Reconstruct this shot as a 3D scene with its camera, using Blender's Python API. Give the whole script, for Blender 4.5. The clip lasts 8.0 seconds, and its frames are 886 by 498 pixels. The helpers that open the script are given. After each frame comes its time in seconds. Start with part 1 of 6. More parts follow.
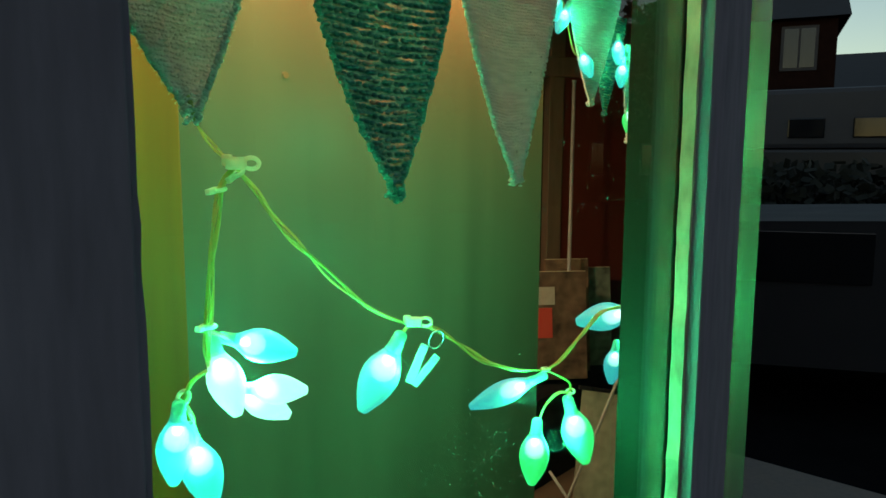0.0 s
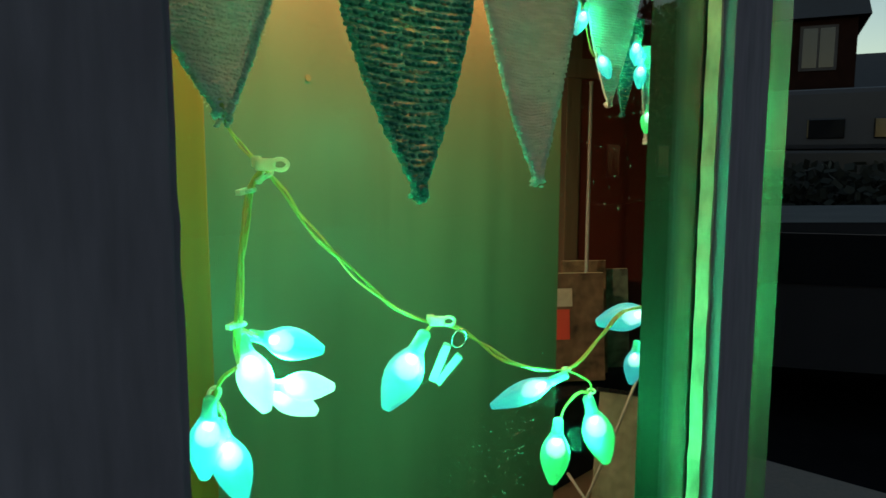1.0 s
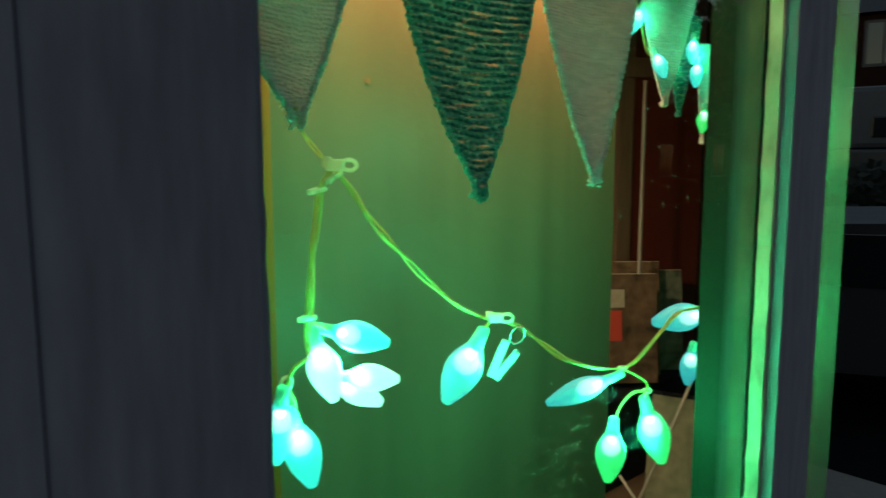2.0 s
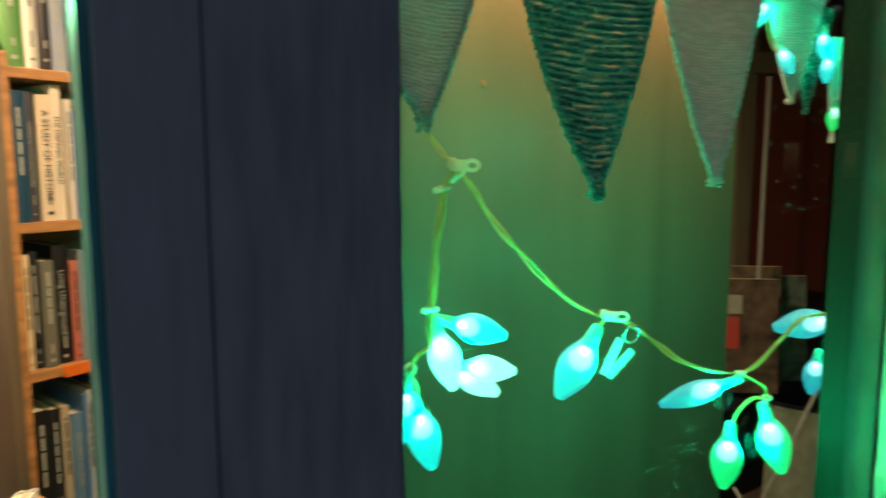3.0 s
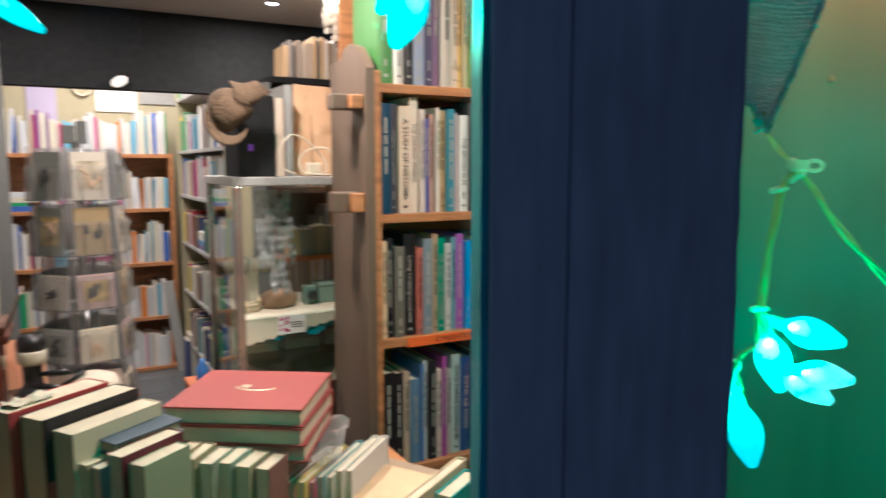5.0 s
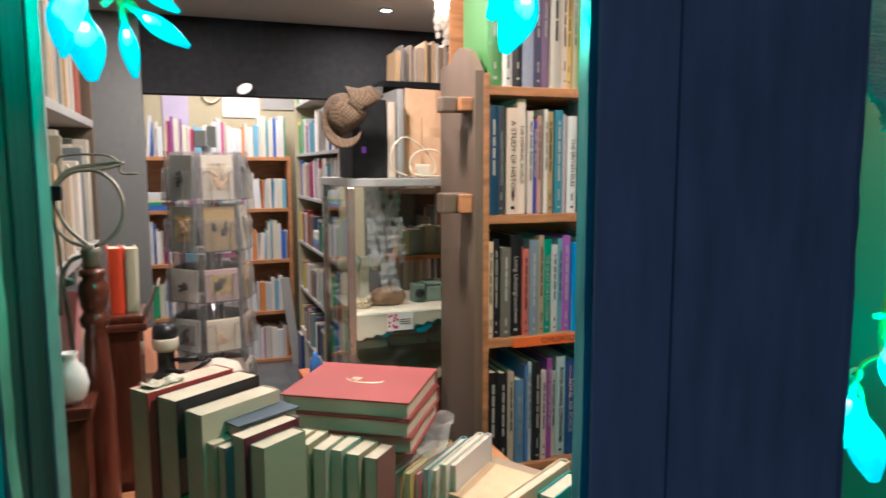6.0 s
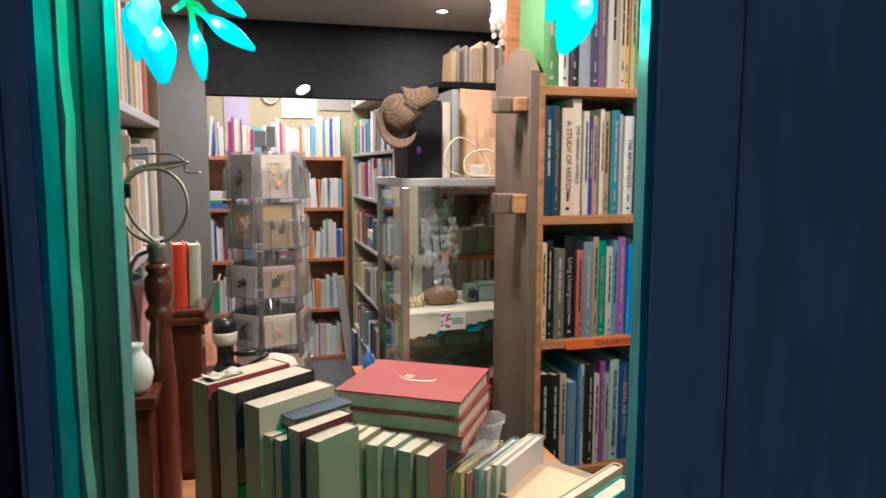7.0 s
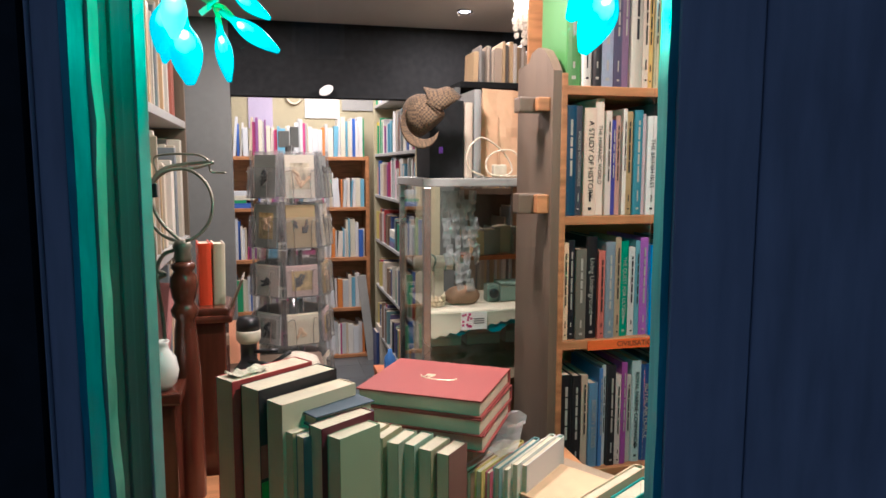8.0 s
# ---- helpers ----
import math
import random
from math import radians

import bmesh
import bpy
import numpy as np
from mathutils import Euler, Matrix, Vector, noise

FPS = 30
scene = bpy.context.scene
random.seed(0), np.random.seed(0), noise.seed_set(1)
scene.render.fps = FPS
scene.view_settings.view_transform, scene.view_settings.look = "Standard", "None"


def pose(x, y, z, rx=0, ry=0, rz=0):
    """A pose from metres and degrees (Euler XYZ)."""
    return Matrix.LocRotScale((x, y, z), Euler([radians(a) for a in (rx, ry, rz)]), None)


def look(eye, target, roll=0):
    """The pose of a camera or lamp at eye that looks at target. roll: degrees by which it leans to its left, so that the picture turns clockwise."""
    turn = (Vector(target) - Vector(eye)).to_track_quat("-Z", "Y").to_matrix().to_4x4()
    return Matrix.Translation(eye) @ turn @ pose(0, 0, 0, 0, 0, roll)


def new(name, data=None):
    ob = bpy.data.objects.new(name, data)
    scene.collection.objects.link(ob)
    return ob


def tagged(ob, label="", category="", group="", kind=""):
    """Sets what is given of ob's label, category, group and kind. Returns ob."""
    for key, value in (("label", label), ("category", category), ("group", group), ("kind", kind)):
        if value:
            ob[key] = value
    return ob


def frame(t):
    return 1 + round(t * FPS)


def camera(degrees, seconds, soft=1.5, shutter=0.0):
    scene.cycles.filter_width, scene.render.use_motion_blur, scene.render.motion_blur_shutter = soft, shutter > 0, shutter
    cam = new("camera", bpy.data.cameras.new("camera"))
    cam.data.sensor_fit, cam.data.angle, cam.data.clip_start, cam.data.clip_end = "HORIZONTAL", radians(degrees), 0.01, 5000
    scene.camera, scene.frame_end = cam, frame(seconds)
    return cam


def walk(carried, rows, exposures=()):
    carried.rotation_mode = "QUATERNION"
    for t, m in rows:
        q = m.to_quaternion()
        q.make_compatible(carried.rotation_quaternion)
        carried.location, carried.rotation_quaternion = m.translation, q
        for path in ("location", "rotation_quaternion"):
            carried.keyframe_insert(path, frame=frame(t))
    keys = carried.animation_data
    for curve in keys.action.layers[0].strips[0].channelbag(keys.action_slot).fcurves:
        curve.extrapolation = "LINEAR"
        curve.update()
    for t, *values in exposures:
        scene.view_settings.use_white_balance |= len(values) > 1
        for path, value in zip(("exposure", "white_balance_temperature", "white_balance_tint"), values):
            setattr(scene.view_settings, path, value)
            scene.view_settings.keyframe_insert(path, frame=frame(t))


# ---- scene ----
cam = camera(64.6, 8.0, shutter=0.9)
PATH = [
    (0, (-0.121, -0.271, 1.342), (1.351, 1.059, 1.093), 0.3),
    (0.5, (-0.125, -0.272, 1.341), (1.333, 1.075, 1.096), 0.1),
    (1, (-0.13, -0.271, 1.341), (1.313, 1.092, 1.098), 0.1),
    (2.5, (-0.157, -0.279, 1.341), (1.09, 1.265, 1.099), -0.1),
    (3, (-0.167, -0.285, 1.341), (0.942, 1.361, 1.1), -0.1),
    (3.5, (-0.177, -0.293, 1.34), (0.756, 1.46, 1.102), -0.2),
    (4, (-0.187, -0.302, 1.34), (0.542, 1.545, 1.103), -0.2),
    (4.5, (-0.195, -0.313, 1.34), (0.317, 1.606, 1.102), -0.1),
    (5, (-0.201, -0.326, 1.34), (0.106, 1.636, 1.104), 0.0),
    (5.2, (-0.202, -0.33, 1.34), (0.033, 1.643, 1.107), -0.1),
    (6.5, (-0.203, -0.345, 1.339), (-0.291, 1.64, 1.108), 0.0),
    (7, (-0.204, -0.346, 1.339), (-0.349, 1.636, 1.109), 0.1),
    (7.5, (-0.203, -0.348, 1.339), (-0.386, 1.63, 1.109), 0.1),
    (8, (-0.203, -0.35, 1.339), (-0.41, 1.626, 1.109), 0.1),
]
walk(cam, [(t, look(eye, target, roll)) for t, eye, target, roll in PATH],
     exposures=[(0.0, 1.38, 7300, 6), (1.2, 1.38, 7300, 6), (2.5, 1.36, 7100, 7), (3.5, 1.22, 5600, 12), (4.5, 1.12, 4700, 14), (8.0, 1.10, 4600, 17)])

# ---------------------------------------------------------------- light
world = bpy.data.worlds.new("dusk_sky")
scene.world = world
world.use_nodes = True
wn = world.node_tree
sky = wn.nodes.new("ShaderNodeTexSky")
sky.sky_type, sky.sun_disc, sky.sun_elevation, sky.sun_rotation = "NISHITA", False, radians(8), radians(217)
sky.dust_density, sky.ozone_density = 0.4, 1.2
wn.links.new(sky.outputs[0], wn.nodes["Background"].inputs[0])
wn.nodes["Background"].inputs[1].default_value = 0.062

INSIDE = pose(-0.203, -0.35, 0, 0, 0, 20)      # the shop's own axes: u right, v into the shop
CEIL, FLOOR = 1.93, -0.04


def downlight(u, v, z, watts, colour=(1.0, 0.71, 0.44), size=0.10):
    data = bpy.data.lights.new("downlight_lamp", "AREA")
    data.shape, data.size, data.energy, data.color = "DISK", size, watts, colour
    ob = new("downlight_lamp", data)
    ob.matrix_world = INSIDE @ pose(u, v, z)


# only the first is in view; the others are added to light the stock
SPOTS = [(0.74, 2.63, 8), (0.33, 1.45, 7), (0.74, 0.82, 6.6), (-0.05, 2.5, 6.5), (0.56, 2.08, 1.2)]
for u, v, p in SPOTS:
    downlight(u, v, CEIL - 0.012, p)
STRIP_LAMP = (0.52, 0.385, 1.70)                # warm strip lamp over the back panel of the first window's display
data = bpy.data.lights.new("strip_lamp", "AREA")
data.shape, data.size, data.size_y, data.energy, data.color = "RECTANGLE", 0.80, 0.02, 1.9, (1.0, 0.42, 0.15)
new("strip_lamp", data).matrix_world = pose(*STRIP_LAMP)
# light thrown by each green bulb bunch, added unseen ones too: place and power
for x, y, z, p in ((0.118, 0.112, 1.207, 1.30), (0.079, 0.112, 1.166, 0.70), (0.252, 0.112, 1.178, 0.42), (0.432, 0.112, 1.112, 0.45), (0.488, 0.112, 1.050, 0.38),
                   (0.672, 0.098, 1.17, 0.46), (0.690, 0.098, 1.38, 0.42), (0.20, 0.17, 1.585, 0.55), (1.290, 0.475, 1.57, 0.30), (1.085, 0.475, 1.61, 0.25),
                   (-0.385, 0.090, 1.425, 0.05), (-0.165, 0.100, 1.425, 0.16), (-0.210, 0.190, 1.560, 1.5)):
    data = bpy.data.lights.new("string_light_lamp", "POINT")
    data.energy, data.shadow_soft_size, data.color = p, 0.012, (0.0, 1.0, 0.42)
    new("string_light_lamp", data).matrix_world = pose(x, y, z)
# two broad lamps without fittings, added to brighten the back room
for u, v in ((0.1, 4.1), (0.5, 4.6)):
    downlight(u, v, 2.42, 15, (1.0, 0.73, 0.46), 0.5)


# ---------------------------------------------------------------- materials
def material(name, colour, rough=0.6, metal=0.0, grain=60.0, vary=0.25, bump=0.15, stretch=(1, 1, 1), stain=4.0, spec=0.5, dark=None, coat=0.0):
    """A painted, wooden or plain surface: fine grain, larger stains, and relief."""
    m = bpy.data.materials.new(name)
    m.use_nodes = True
    nt = m.node_tree
    b = nt.nodes["Principled BSDF"]
    b.inputs["Roughness"].default_value, b.inputs["Metallic"].default_value = rough, metal
    b.inputs["Specular IOR Level"].default_value = spec
    b.inputs["Coat Weight"].default_value = coat
    tc = nt.nodes.new("ShaderNodeTexCoord")
    mp = nt.nodes.new("ShaderNodeMapping")
    mp.inputs["Scale"].default_value = stretch
    nt.links.new(tc.outputs["Object"], mp.inputs[0])
    n1 = nt.nodes.new("ShaderNodeTexNoise")
    n1.inputs["Scale"].default_value, n1.inputs["Detail"].default_value = grain, 4
    n2 = nt.nodes.new("ShaderNodeTexNoise")
    n2.inputs["Scale"].default_value, n2.inputs["Detail"].default_value = stain, 3
    nt.links.new(mp.outputs[0], n1.inputs[0])
    nt.links.new(mp.outputs[0], n2.inputs[0])
    add = nt.nodes.new("ShaderNodeMath")
    add.operation = "ADD"
    nt.links.new(n1.outputs[0], add.inputs[0])
    nt.links.new(n2.outputs[0], add.inputs[1])
    r = nt.nodes.new("ShaderNodeMapRange")
    r.inputs[1].default_value, r.inputs[2].default_value = 0.7, 1.3
    nt.links.new(add.outputs[0], r.inputs[0])
    mix = nt.nodes.new("ShaderNodeMix")
    mix.data_type = "RGBA"
    lo = dark or [c * (1 - vary) for c in colour]
    mix.inputs[6].default_value = (*lo, 1)
    mix.inputs[7].default_value = (*[min(1, c * (1 + vary * 0.5)) for c in colour], 1)
    nt.links.new(r.outputs[0], mix.inputs[0])
    nt.links.new(mix.outputs[2], b.inputs["Base Color"])
    rr = nt.nodes.new("ShaderNodeMapRange")
    rr.inputs[3].default_value, rr.inputs[4].default_value = max(0.03, rough - 0.1), min(1, rough + 0.1)
    nt.links.new(n2.outputs[0], rr.inputs[0])
    nt.links.new(rr.outputs[0], b.inputs["Roughness"])
    bp = nt.nodes.new("ShaderNodeBump")
    bp.inputs["Strength"].default_value, bp.inputs["Distance"].default_value = bump, 0.002
    nt.links.new(n1.outputs[0], bp.inputs["Height"])
    nt.links.new(bp.outputs[0], b.inputs["Normal"])
    return m


def palette(name, colours, rough=0.45, island=False):
    """Book cloth and jackets: each object takes one colour of the list."""
    m = material(name, (0.5, 0.5, 0.5), rough, grain=220, bump=0.08)
    nt = m.node_tree
    b = nt.nodes["Principled BSDF"]
    info = nt.nodes.new("ShaderNodeObjectInfo")
    ramp = nt.nodes.new("ShaderNodeValToRGB")
    ramp.color_ramp.interpolation = "CONSTANT"
    el = ramp.color_ramp.elements
    while len(el) < len(colours):
        el.new(0.5)
    for i, c in enumerate(colours):
        el[i].position, el[i].color = i / len(colours), (*c, 1)
    if island:
        info = nt.nodes.new("ShaderNodeNewGeometry")
    nt.links.new(info.outputs["Random Per Island" if island else "Random"], ramp.inputs[0])
    mix = nt.nodes.new("ShaderNodeMix")
    mix.data_type, mix.blend_type = "RGBA", "MULTIPLY"
    mix.inputs[0].default_value = 0.35
    old = next(n for n in nt.nodes if n.bl_idname == "ShaderNodeMix" and n != mix)
    old.inputs[6].default_value, old.inputs[7].default_value = (0.5, 0.5, 0.5, 1), (1, 1, 1, 1)
    nt.links.new(ramp.outputs[0], mix.inputs[6])
    nt.links.new(old.outputs[2], mix.inputs[7])
    nt.links.new(mix.outputs[2], b.inputs["Base Color"])
    return m


def glass(name, tint=(1, 1, 1), rough=0.0):
    m = bpy.data.materials.new(name)
    m.use_nodes = True
    nt = m.node_tree
    nt.nodes.remove(nt.nodes["Principled BSDF"])
    out = nt.nodes["Material Output"]
    tr, gl, mx, fr = (nt.nodes.new("ShaderNode" + k) for k in ("BsdfTransparent", "BsdfGlossy", "MixShader", "LayerWeight"))
    tr.inputs[0].default_value = (*tint, 1)
    gl.inputs["Roughness"].default_value = rough
    p, k = nt.nodes.new("ShaderNodeMath"), nt.nodes.new("ShaderNodeMath")
    p.operation, k.operation = "POWER", "MULTIPLY_ADD"
    p.inputs[1].default_value, k.inputs[1].default_value, k.inputs[2].default_value = 4.5, 0.9, 0.045
    nt.links.new(fr.outputs["Facing"], p.inputs[0])
    nt.links.new(p.outputs[0], k.inputs[0])
    nt.links.new(k.outputs[0], mx.inputs[0])
    nt.links.new(tr.outputs[0], mx.inputs[1])
    nt.links.new(gl.outputs[0], mx.inputs[2])
    nt.links.new(mx.outputs[0], out.inputs[0])
    return m


def clear_plastic(name, cloud=0.25, colour=(0.85, 0.85, 0.85)):
    """Clear or milky plastic: partly see-through, partly a pale scattering sheet."""
    m = glass(name, (0.95, 0.95, 0.95), 0.12)
    nt = m.node_tree
    out = nt.nodes["Material Output"]
    first = out.inputs[0].links[0].from_node
    df, tr2, tl, mx = (nt.nodes.new("ShaderNode" + k) for k in ("BsdfDiffuse", "BsdfTranslucent", "MixShader", "MixShader"))
    df.inputs[0].default_value = tr2.inputs[0].default_value = (*colour, 1)
    tl.inputs[0].default_value = 0.5
    nt.links.new(df.outputs[0], tl.inputs[1])
    nt.links.new(tr2.outputs[0], tl.inputs[2])
    mx.inputs[0].default_value = cloud
    nt.links.new(first.outputs[0], mx.inputs[1])
    nt.links.new(tl.outputs[0], mx.inputs[2])
    nt.links.new(mx.outputs[0], out.inputs[0])
    return m


def glow(name, colour, cover=0.72):
    """Frosted plastic of a lit bulb: a faintly glowing skin through which the LED inside shows."""
    m = bpy.data.materials.new(name)
    m.use_nodes = True
    nt = m.node_tree
    b = nt.nodes["Principled BSDF"]
    b.inputs["Base Color"].default_value, b.inputs["Roughness"].default_value = (0.10, 0.32, 0.32, 1), 0.4
    b.inputs["Emission Color"].default_value, b.inputs["Emission Strength"].default_value = (*colour, 1), 1.0
    tr, mx = nt.nodes.new("ShaderNodeBsdfTransparent"), nt.nodes.new("ShaderNodeMixShader")
    mx.inputs[0].default_value = cover
    nt.links.new(tr.outputs[0], mx.inputs[1])
    nt.links.new(b.outputs[0], mx.inputs[2])
    nt.links.new(mx.outputs[0], nt.nodes["Material Output"].inputs[0])
    return m


def lamp_face(name, colour, strength):
    m = bpy.data.materials.new(name)
    m.use_nodes = True
    b = m.node_tree.nodes["Principled BSDF"]
    b.inputs["Emission Color"].default_value, b.inputs["Emission Strength"].default_value = (*colour, 1), strength
    return m


def knit(name, a, b_, c, through_=0.35):
    """Rows of two-coloured wool."""
    m = material(name, a, 0.95, grain=350, bump=0.9, spec=0.1)
    nt = m.node_tree
    b = nt.nodes["Principled BSDF"]
    tc, w, ramp = (nt.nodes.new("ShaderNode" + k) for k in ("TexCoord", "TexNoise", "ValToRGB"))
    mp = nt.nodes.new("ShaderNodeMapping")
    mp.inputs["Scale"].default_value = (0.22, 0.6, 1.0)
    w.inputs["Scale"].default_value, w.inputs["Detail"].default_value = 260, 2
    nt.links.new(tc.outputs["Object"], mp.inputs[0])
    nt.links.new(mp.outputs[0], w.inputs[0])
    e = ramp.color_ramp.elements
    e[0].position, e[0].color, e[1].position, e[1].color = 0.42, (*a, 1), 0.56, (*b_, 1)
    k = e.new(0.68)
    k.color = (*c, 1)
    nt.links.new(w.outputs[0], ramp.inputs[0])
    nt.links.new(ramp.outputs[0], b.inputs["Base Color"])
    tl, mx = nt.nodes.new("ShaderNodeBsdfTranslucent"), nt.nodes.new("ShaderNodeMixShader")
    nt.links.new(ramp.outputs[0], tl.inputs[0])
    mx.inputs[0].default_value = through_
    nt.links.new(b.outputs[0], mx.inputs[1])
    nt.links.new(tl.outputs[0], mx.inputs[2])
    nt.links.new(mx.outputs[0], nt.nodes["Material Output"].inputs[0])
    return m


NAVY = material("navy_paint", (0.270, 0.253, 0.29), 0.8, grain=90, vary=0.25, bump=0.10, stretch=(1, 1, 0.15), stain=7, spec=0.0)
TEAL = material("teal_edge_strip", (0.06, 0.26, 0.29), 0.5, grain=70, vary=0.45, bump=0.5, stretch=(1, 1, 0.3), stain=18)
PUTTY = material("cracked_cream_putty", (0.50, 0.47, 0.33), 0.75, grain=55, vary=0.5, bump=0.9, stretch=(1, 1, 0.4), stain=22)
JAMB = material("dark_green_grey_paint", (0.032, 0.044, 0.038), 0.6, grain=60, vary=0.35, bump=0.2, stretch=(1, 1, 0.1), spec=0.3)
# the corner jamb's copy of the paint, darkened to hold it in shade
JAMBD = material("shaded_jamb_paint", (0.010, 0.026, 0.017), 0.7, grain=60, vary=0.3, bump=0.15, stretch=(1, 1, 0.1), spec=0.2)
PALE = material("pale_grey_paint", (0.38, 0.38, 0.36), 0.5, grain=80, vary=0.2, bump=0.15)
PANE = glass("window_glass")
# upright grain made stronger to carry the soft light streaks on the panel
PLY = material("pale_wood_panel", (0.22, 0.20, 0.14), 0.42, grain=9, vary=0.28, bump=0.05, stretch=(1.3, 1, 0.10), stain=5)
BATTEN = material("yellow_pine", (0.50, 0.135, 0.02), 0.55, grain=14, vary=0.3, bump=0.15, stretch=(3, 3, 0.2))
OAK = material("warm_pine_wood", (0.50, 0.23, 0.085), 0.45, grain=12, vary=0.4, bump=0.12, stretch=(1, 6, 6), stain=3)
BROWN = material("grey_brown_oak", (0.165, 0.118, 0.080), 0.5, grain=14, vary=0.2, bump=0.2, stretch=(5, 5, 0.35), stain=3)
MAHOG = material("polished_mahogany", (0.13, 0.036, 0.018), 0.24, grain=16, vary=0.45, bump=0.05, stretch=(4, 4, 0.4), coat=0.4)
DARK = material("black_board", (0.017, 0.018, 0.019), 0.85, grain=40, vary=0.4, bump=0.1, spec=0.15)
GREYW = material("grey_wall_paint", (0.15, 0.155, 0.145), 0.7, grain=50, vary=0.15, bump=0.1)
KHAKI = material("khaki_wall_paint", (0.46, 0.42, 0.27), 0.8, grain=45, vary=0.12, bump=0.1)
CEILM = material("ceiling_plaster", (0.62, 0.58, 0.53), 0.9, grain=60, vary=0.1, bump=0.1)
TILE = material("slate_floor_tile", (0.10, 0.11, 0.115), 0.35, grain=40, vary=0.3, bump=0.2)
GROUT = material("floor_grout", (0.20, 0.20, 0.19), 0.8)
PAGES = material("book_pages", (0.64, 0.55, 0.40), 0.85, grain=30, vary=0.18, bump=0.4, stretch=(1, 1, 1), stain=9)
REDC = material("red_book_cloth", (0.36, 0.075, 0.062), 0.6, grain=420, vary=0.2, bump=0.4)
GOLD = material("gilt_stamp", (0.75, 0.62, 0.42), 0.4, 0.3)
KRAFT = material("kraft_paper", (0.74, 0.50, 0.29), 0.7, grain=60, vary=0.15, bump=0.2)
WHITEP = material("white_paper", (0.82, 0.81, 0.78), 0.7, grain=40, vary=0.06, bump=0.05)
WIRE = material("brass_grey_wire", (0.30, 0.27, 0.21), 0.4, 0.6, grain=70)
STEEL = material("plated_steel_wire", (0.65, 0.65, 0.64), 0.25, 0.9)
CABLE = material("cream_cable", (0.80, 0.72, 0.55), 0.5)
# clear wires, with the yellow-green glow of the bulbs put into their colour
CORD = clear_plastic("green_lit_clear_cord", 0.75, (0.72, 0.78, 0.34))
TIE = clear_plastic("clear_nylon", 0.8, (0.9, 0.92, 0.75))
PEG = clear_plastic("clear_blue_plastic", 0.32, (0.62, 0.85, 0.88))
POCKET = clear_plastic("clear_acrylic_pocket", 0.09, (0.8, 0.8, 0.8))
BAGM = clear_plastic("clear_bag_film", 0.34, (0.85, 0.87, 0.90))
CRYSTAL = clear_plastic("cut_crystal", 0.6, (1, 0.95, 0.85))
CLEAR = glass("cabinet_glass", (0.95, 0.98, 0.96))
BULB_L = 0.052
LIT = glow("bright_green_bulb", (0.0, 0.30, 0.29))
LITB = glow("turquoise_green_bulb", (0.0, 0.30, 0.27))
WHITEB = glow("dazzling_white_green_bulb", (0.20, 0.62, 0.45), 0.65)
DIM = glow("dim_turquoise_bulb", (0.005, 0.14, 0.19))
GREENB = glow("soft_green_bulb", (0.0, 0.36, 0.05))
LED = lamp_face("led_core", (0.9, 1.0, 0.95), 14.0)
LEDS = lamp_face("strong_led_core", (1.0, 0.9, 0.9), 26.0)
LEDW = lamp_face("weak_led_core", (0.9, 1.0, 0.98), 9.0)
HALO = glow("led_halo", (1.0, 1.9, 1.75), 0.22)
CAP = clear_plastic("turquoise_bulb_cap", 0.8, (0.25, 0.75, 0.65))
GREYWOOL = knit("grey_wool", (0.70, 0.71, 0.72), (0.80, 0.80, 0.81), (0.86, 0.85, 0.85), 0.22)
# edging wools: the flags' lit rim put into their colour and translucency
EDGEWOOL = knit("rim_lit_pale_wool", (0.66, 0.70, 0.68), (0.78, 0.80, 0.78), (0.88, 0.88, 0.86), 0.5)
TEALEDGE = knit("rim_lit_teal_wool", (0.08, 0.50, 0.44), (0.14, 0.60, 0.54), (0.45, 0.50, 0.40), 0.55)
TEALWOOL = knit("teal_marled_wool", (0.05, 0.27, 0.26), (0.12, 0.42, 0.40), (0.66, 0.54, 0.38))
TWEED = material("houndstooth_tweed", (0.15, 0.108, 0.068), 0.95, grain=160, vary=0.35, bump=0.7)
nt_ = TWEED.node_tree
ck, mx_, tc_ = (nt_.nodes.new("ShaderNode" + k) for k in ("TexChecker", "Mix", "TexCoord"))
mx_.data_type, mx_.blend_type = "RGBA", "MULTIPLY"
mx_.inputs[0].default_value = 0.8
ck.inputs["Scale"].default_value, ck.inputs["Color1"].default_value, ck.inputs["Color2"].default_value = 190, (1.0, 0.86, 0.66, 1), (0.28, 0.26, 0.24, 1)
nt_.links.new(tc_.outputs["Object"], ck.inputs[0])
old_ = next(n for n in nt_.nodes if n.bl_idname == "ShaderNodeMix" and n != mx_)
nt_.links.new(old_.outputs[2], mx_.inputs[6])
nt_.links.new(ck.outputs[0], mx_.inputs[7])
nt_.links.new(mx_.outputs[2], nt_.nodes["Principled BSDF"].inputs["Base Color"])
BLACKP = material("black_plastic", (0.015, 0.016, 0.018), 0.3, grain=60)
CREAMP = material("cream_plastic", (0.72, 0.66, 0.52), 0.4)
BLUECL = material("peacock_blue_cloth", (0.02, 0.34, 0.46), 0.4, grain=40, vary=0.5, bump=0.4)
LACE = material("ivory_lace_cloth", (0.74, 0.66, 0.52), 0.9, grain=260, vary=0.25, bump=0.6)
LEATH = material("tan_suede", (0.33, 0.20, 0.12), 0.8, grain=90, vary=0.25, bump=0.3)
GREENM = material("sage_metal", (0.19, 0.27, 0.22), 0.45, grain=40)
CHINA = material("white_glazed_china", (0.78, 0.76, 0.70), 0.15, grain=20, vary=0.05, bump=0.02)
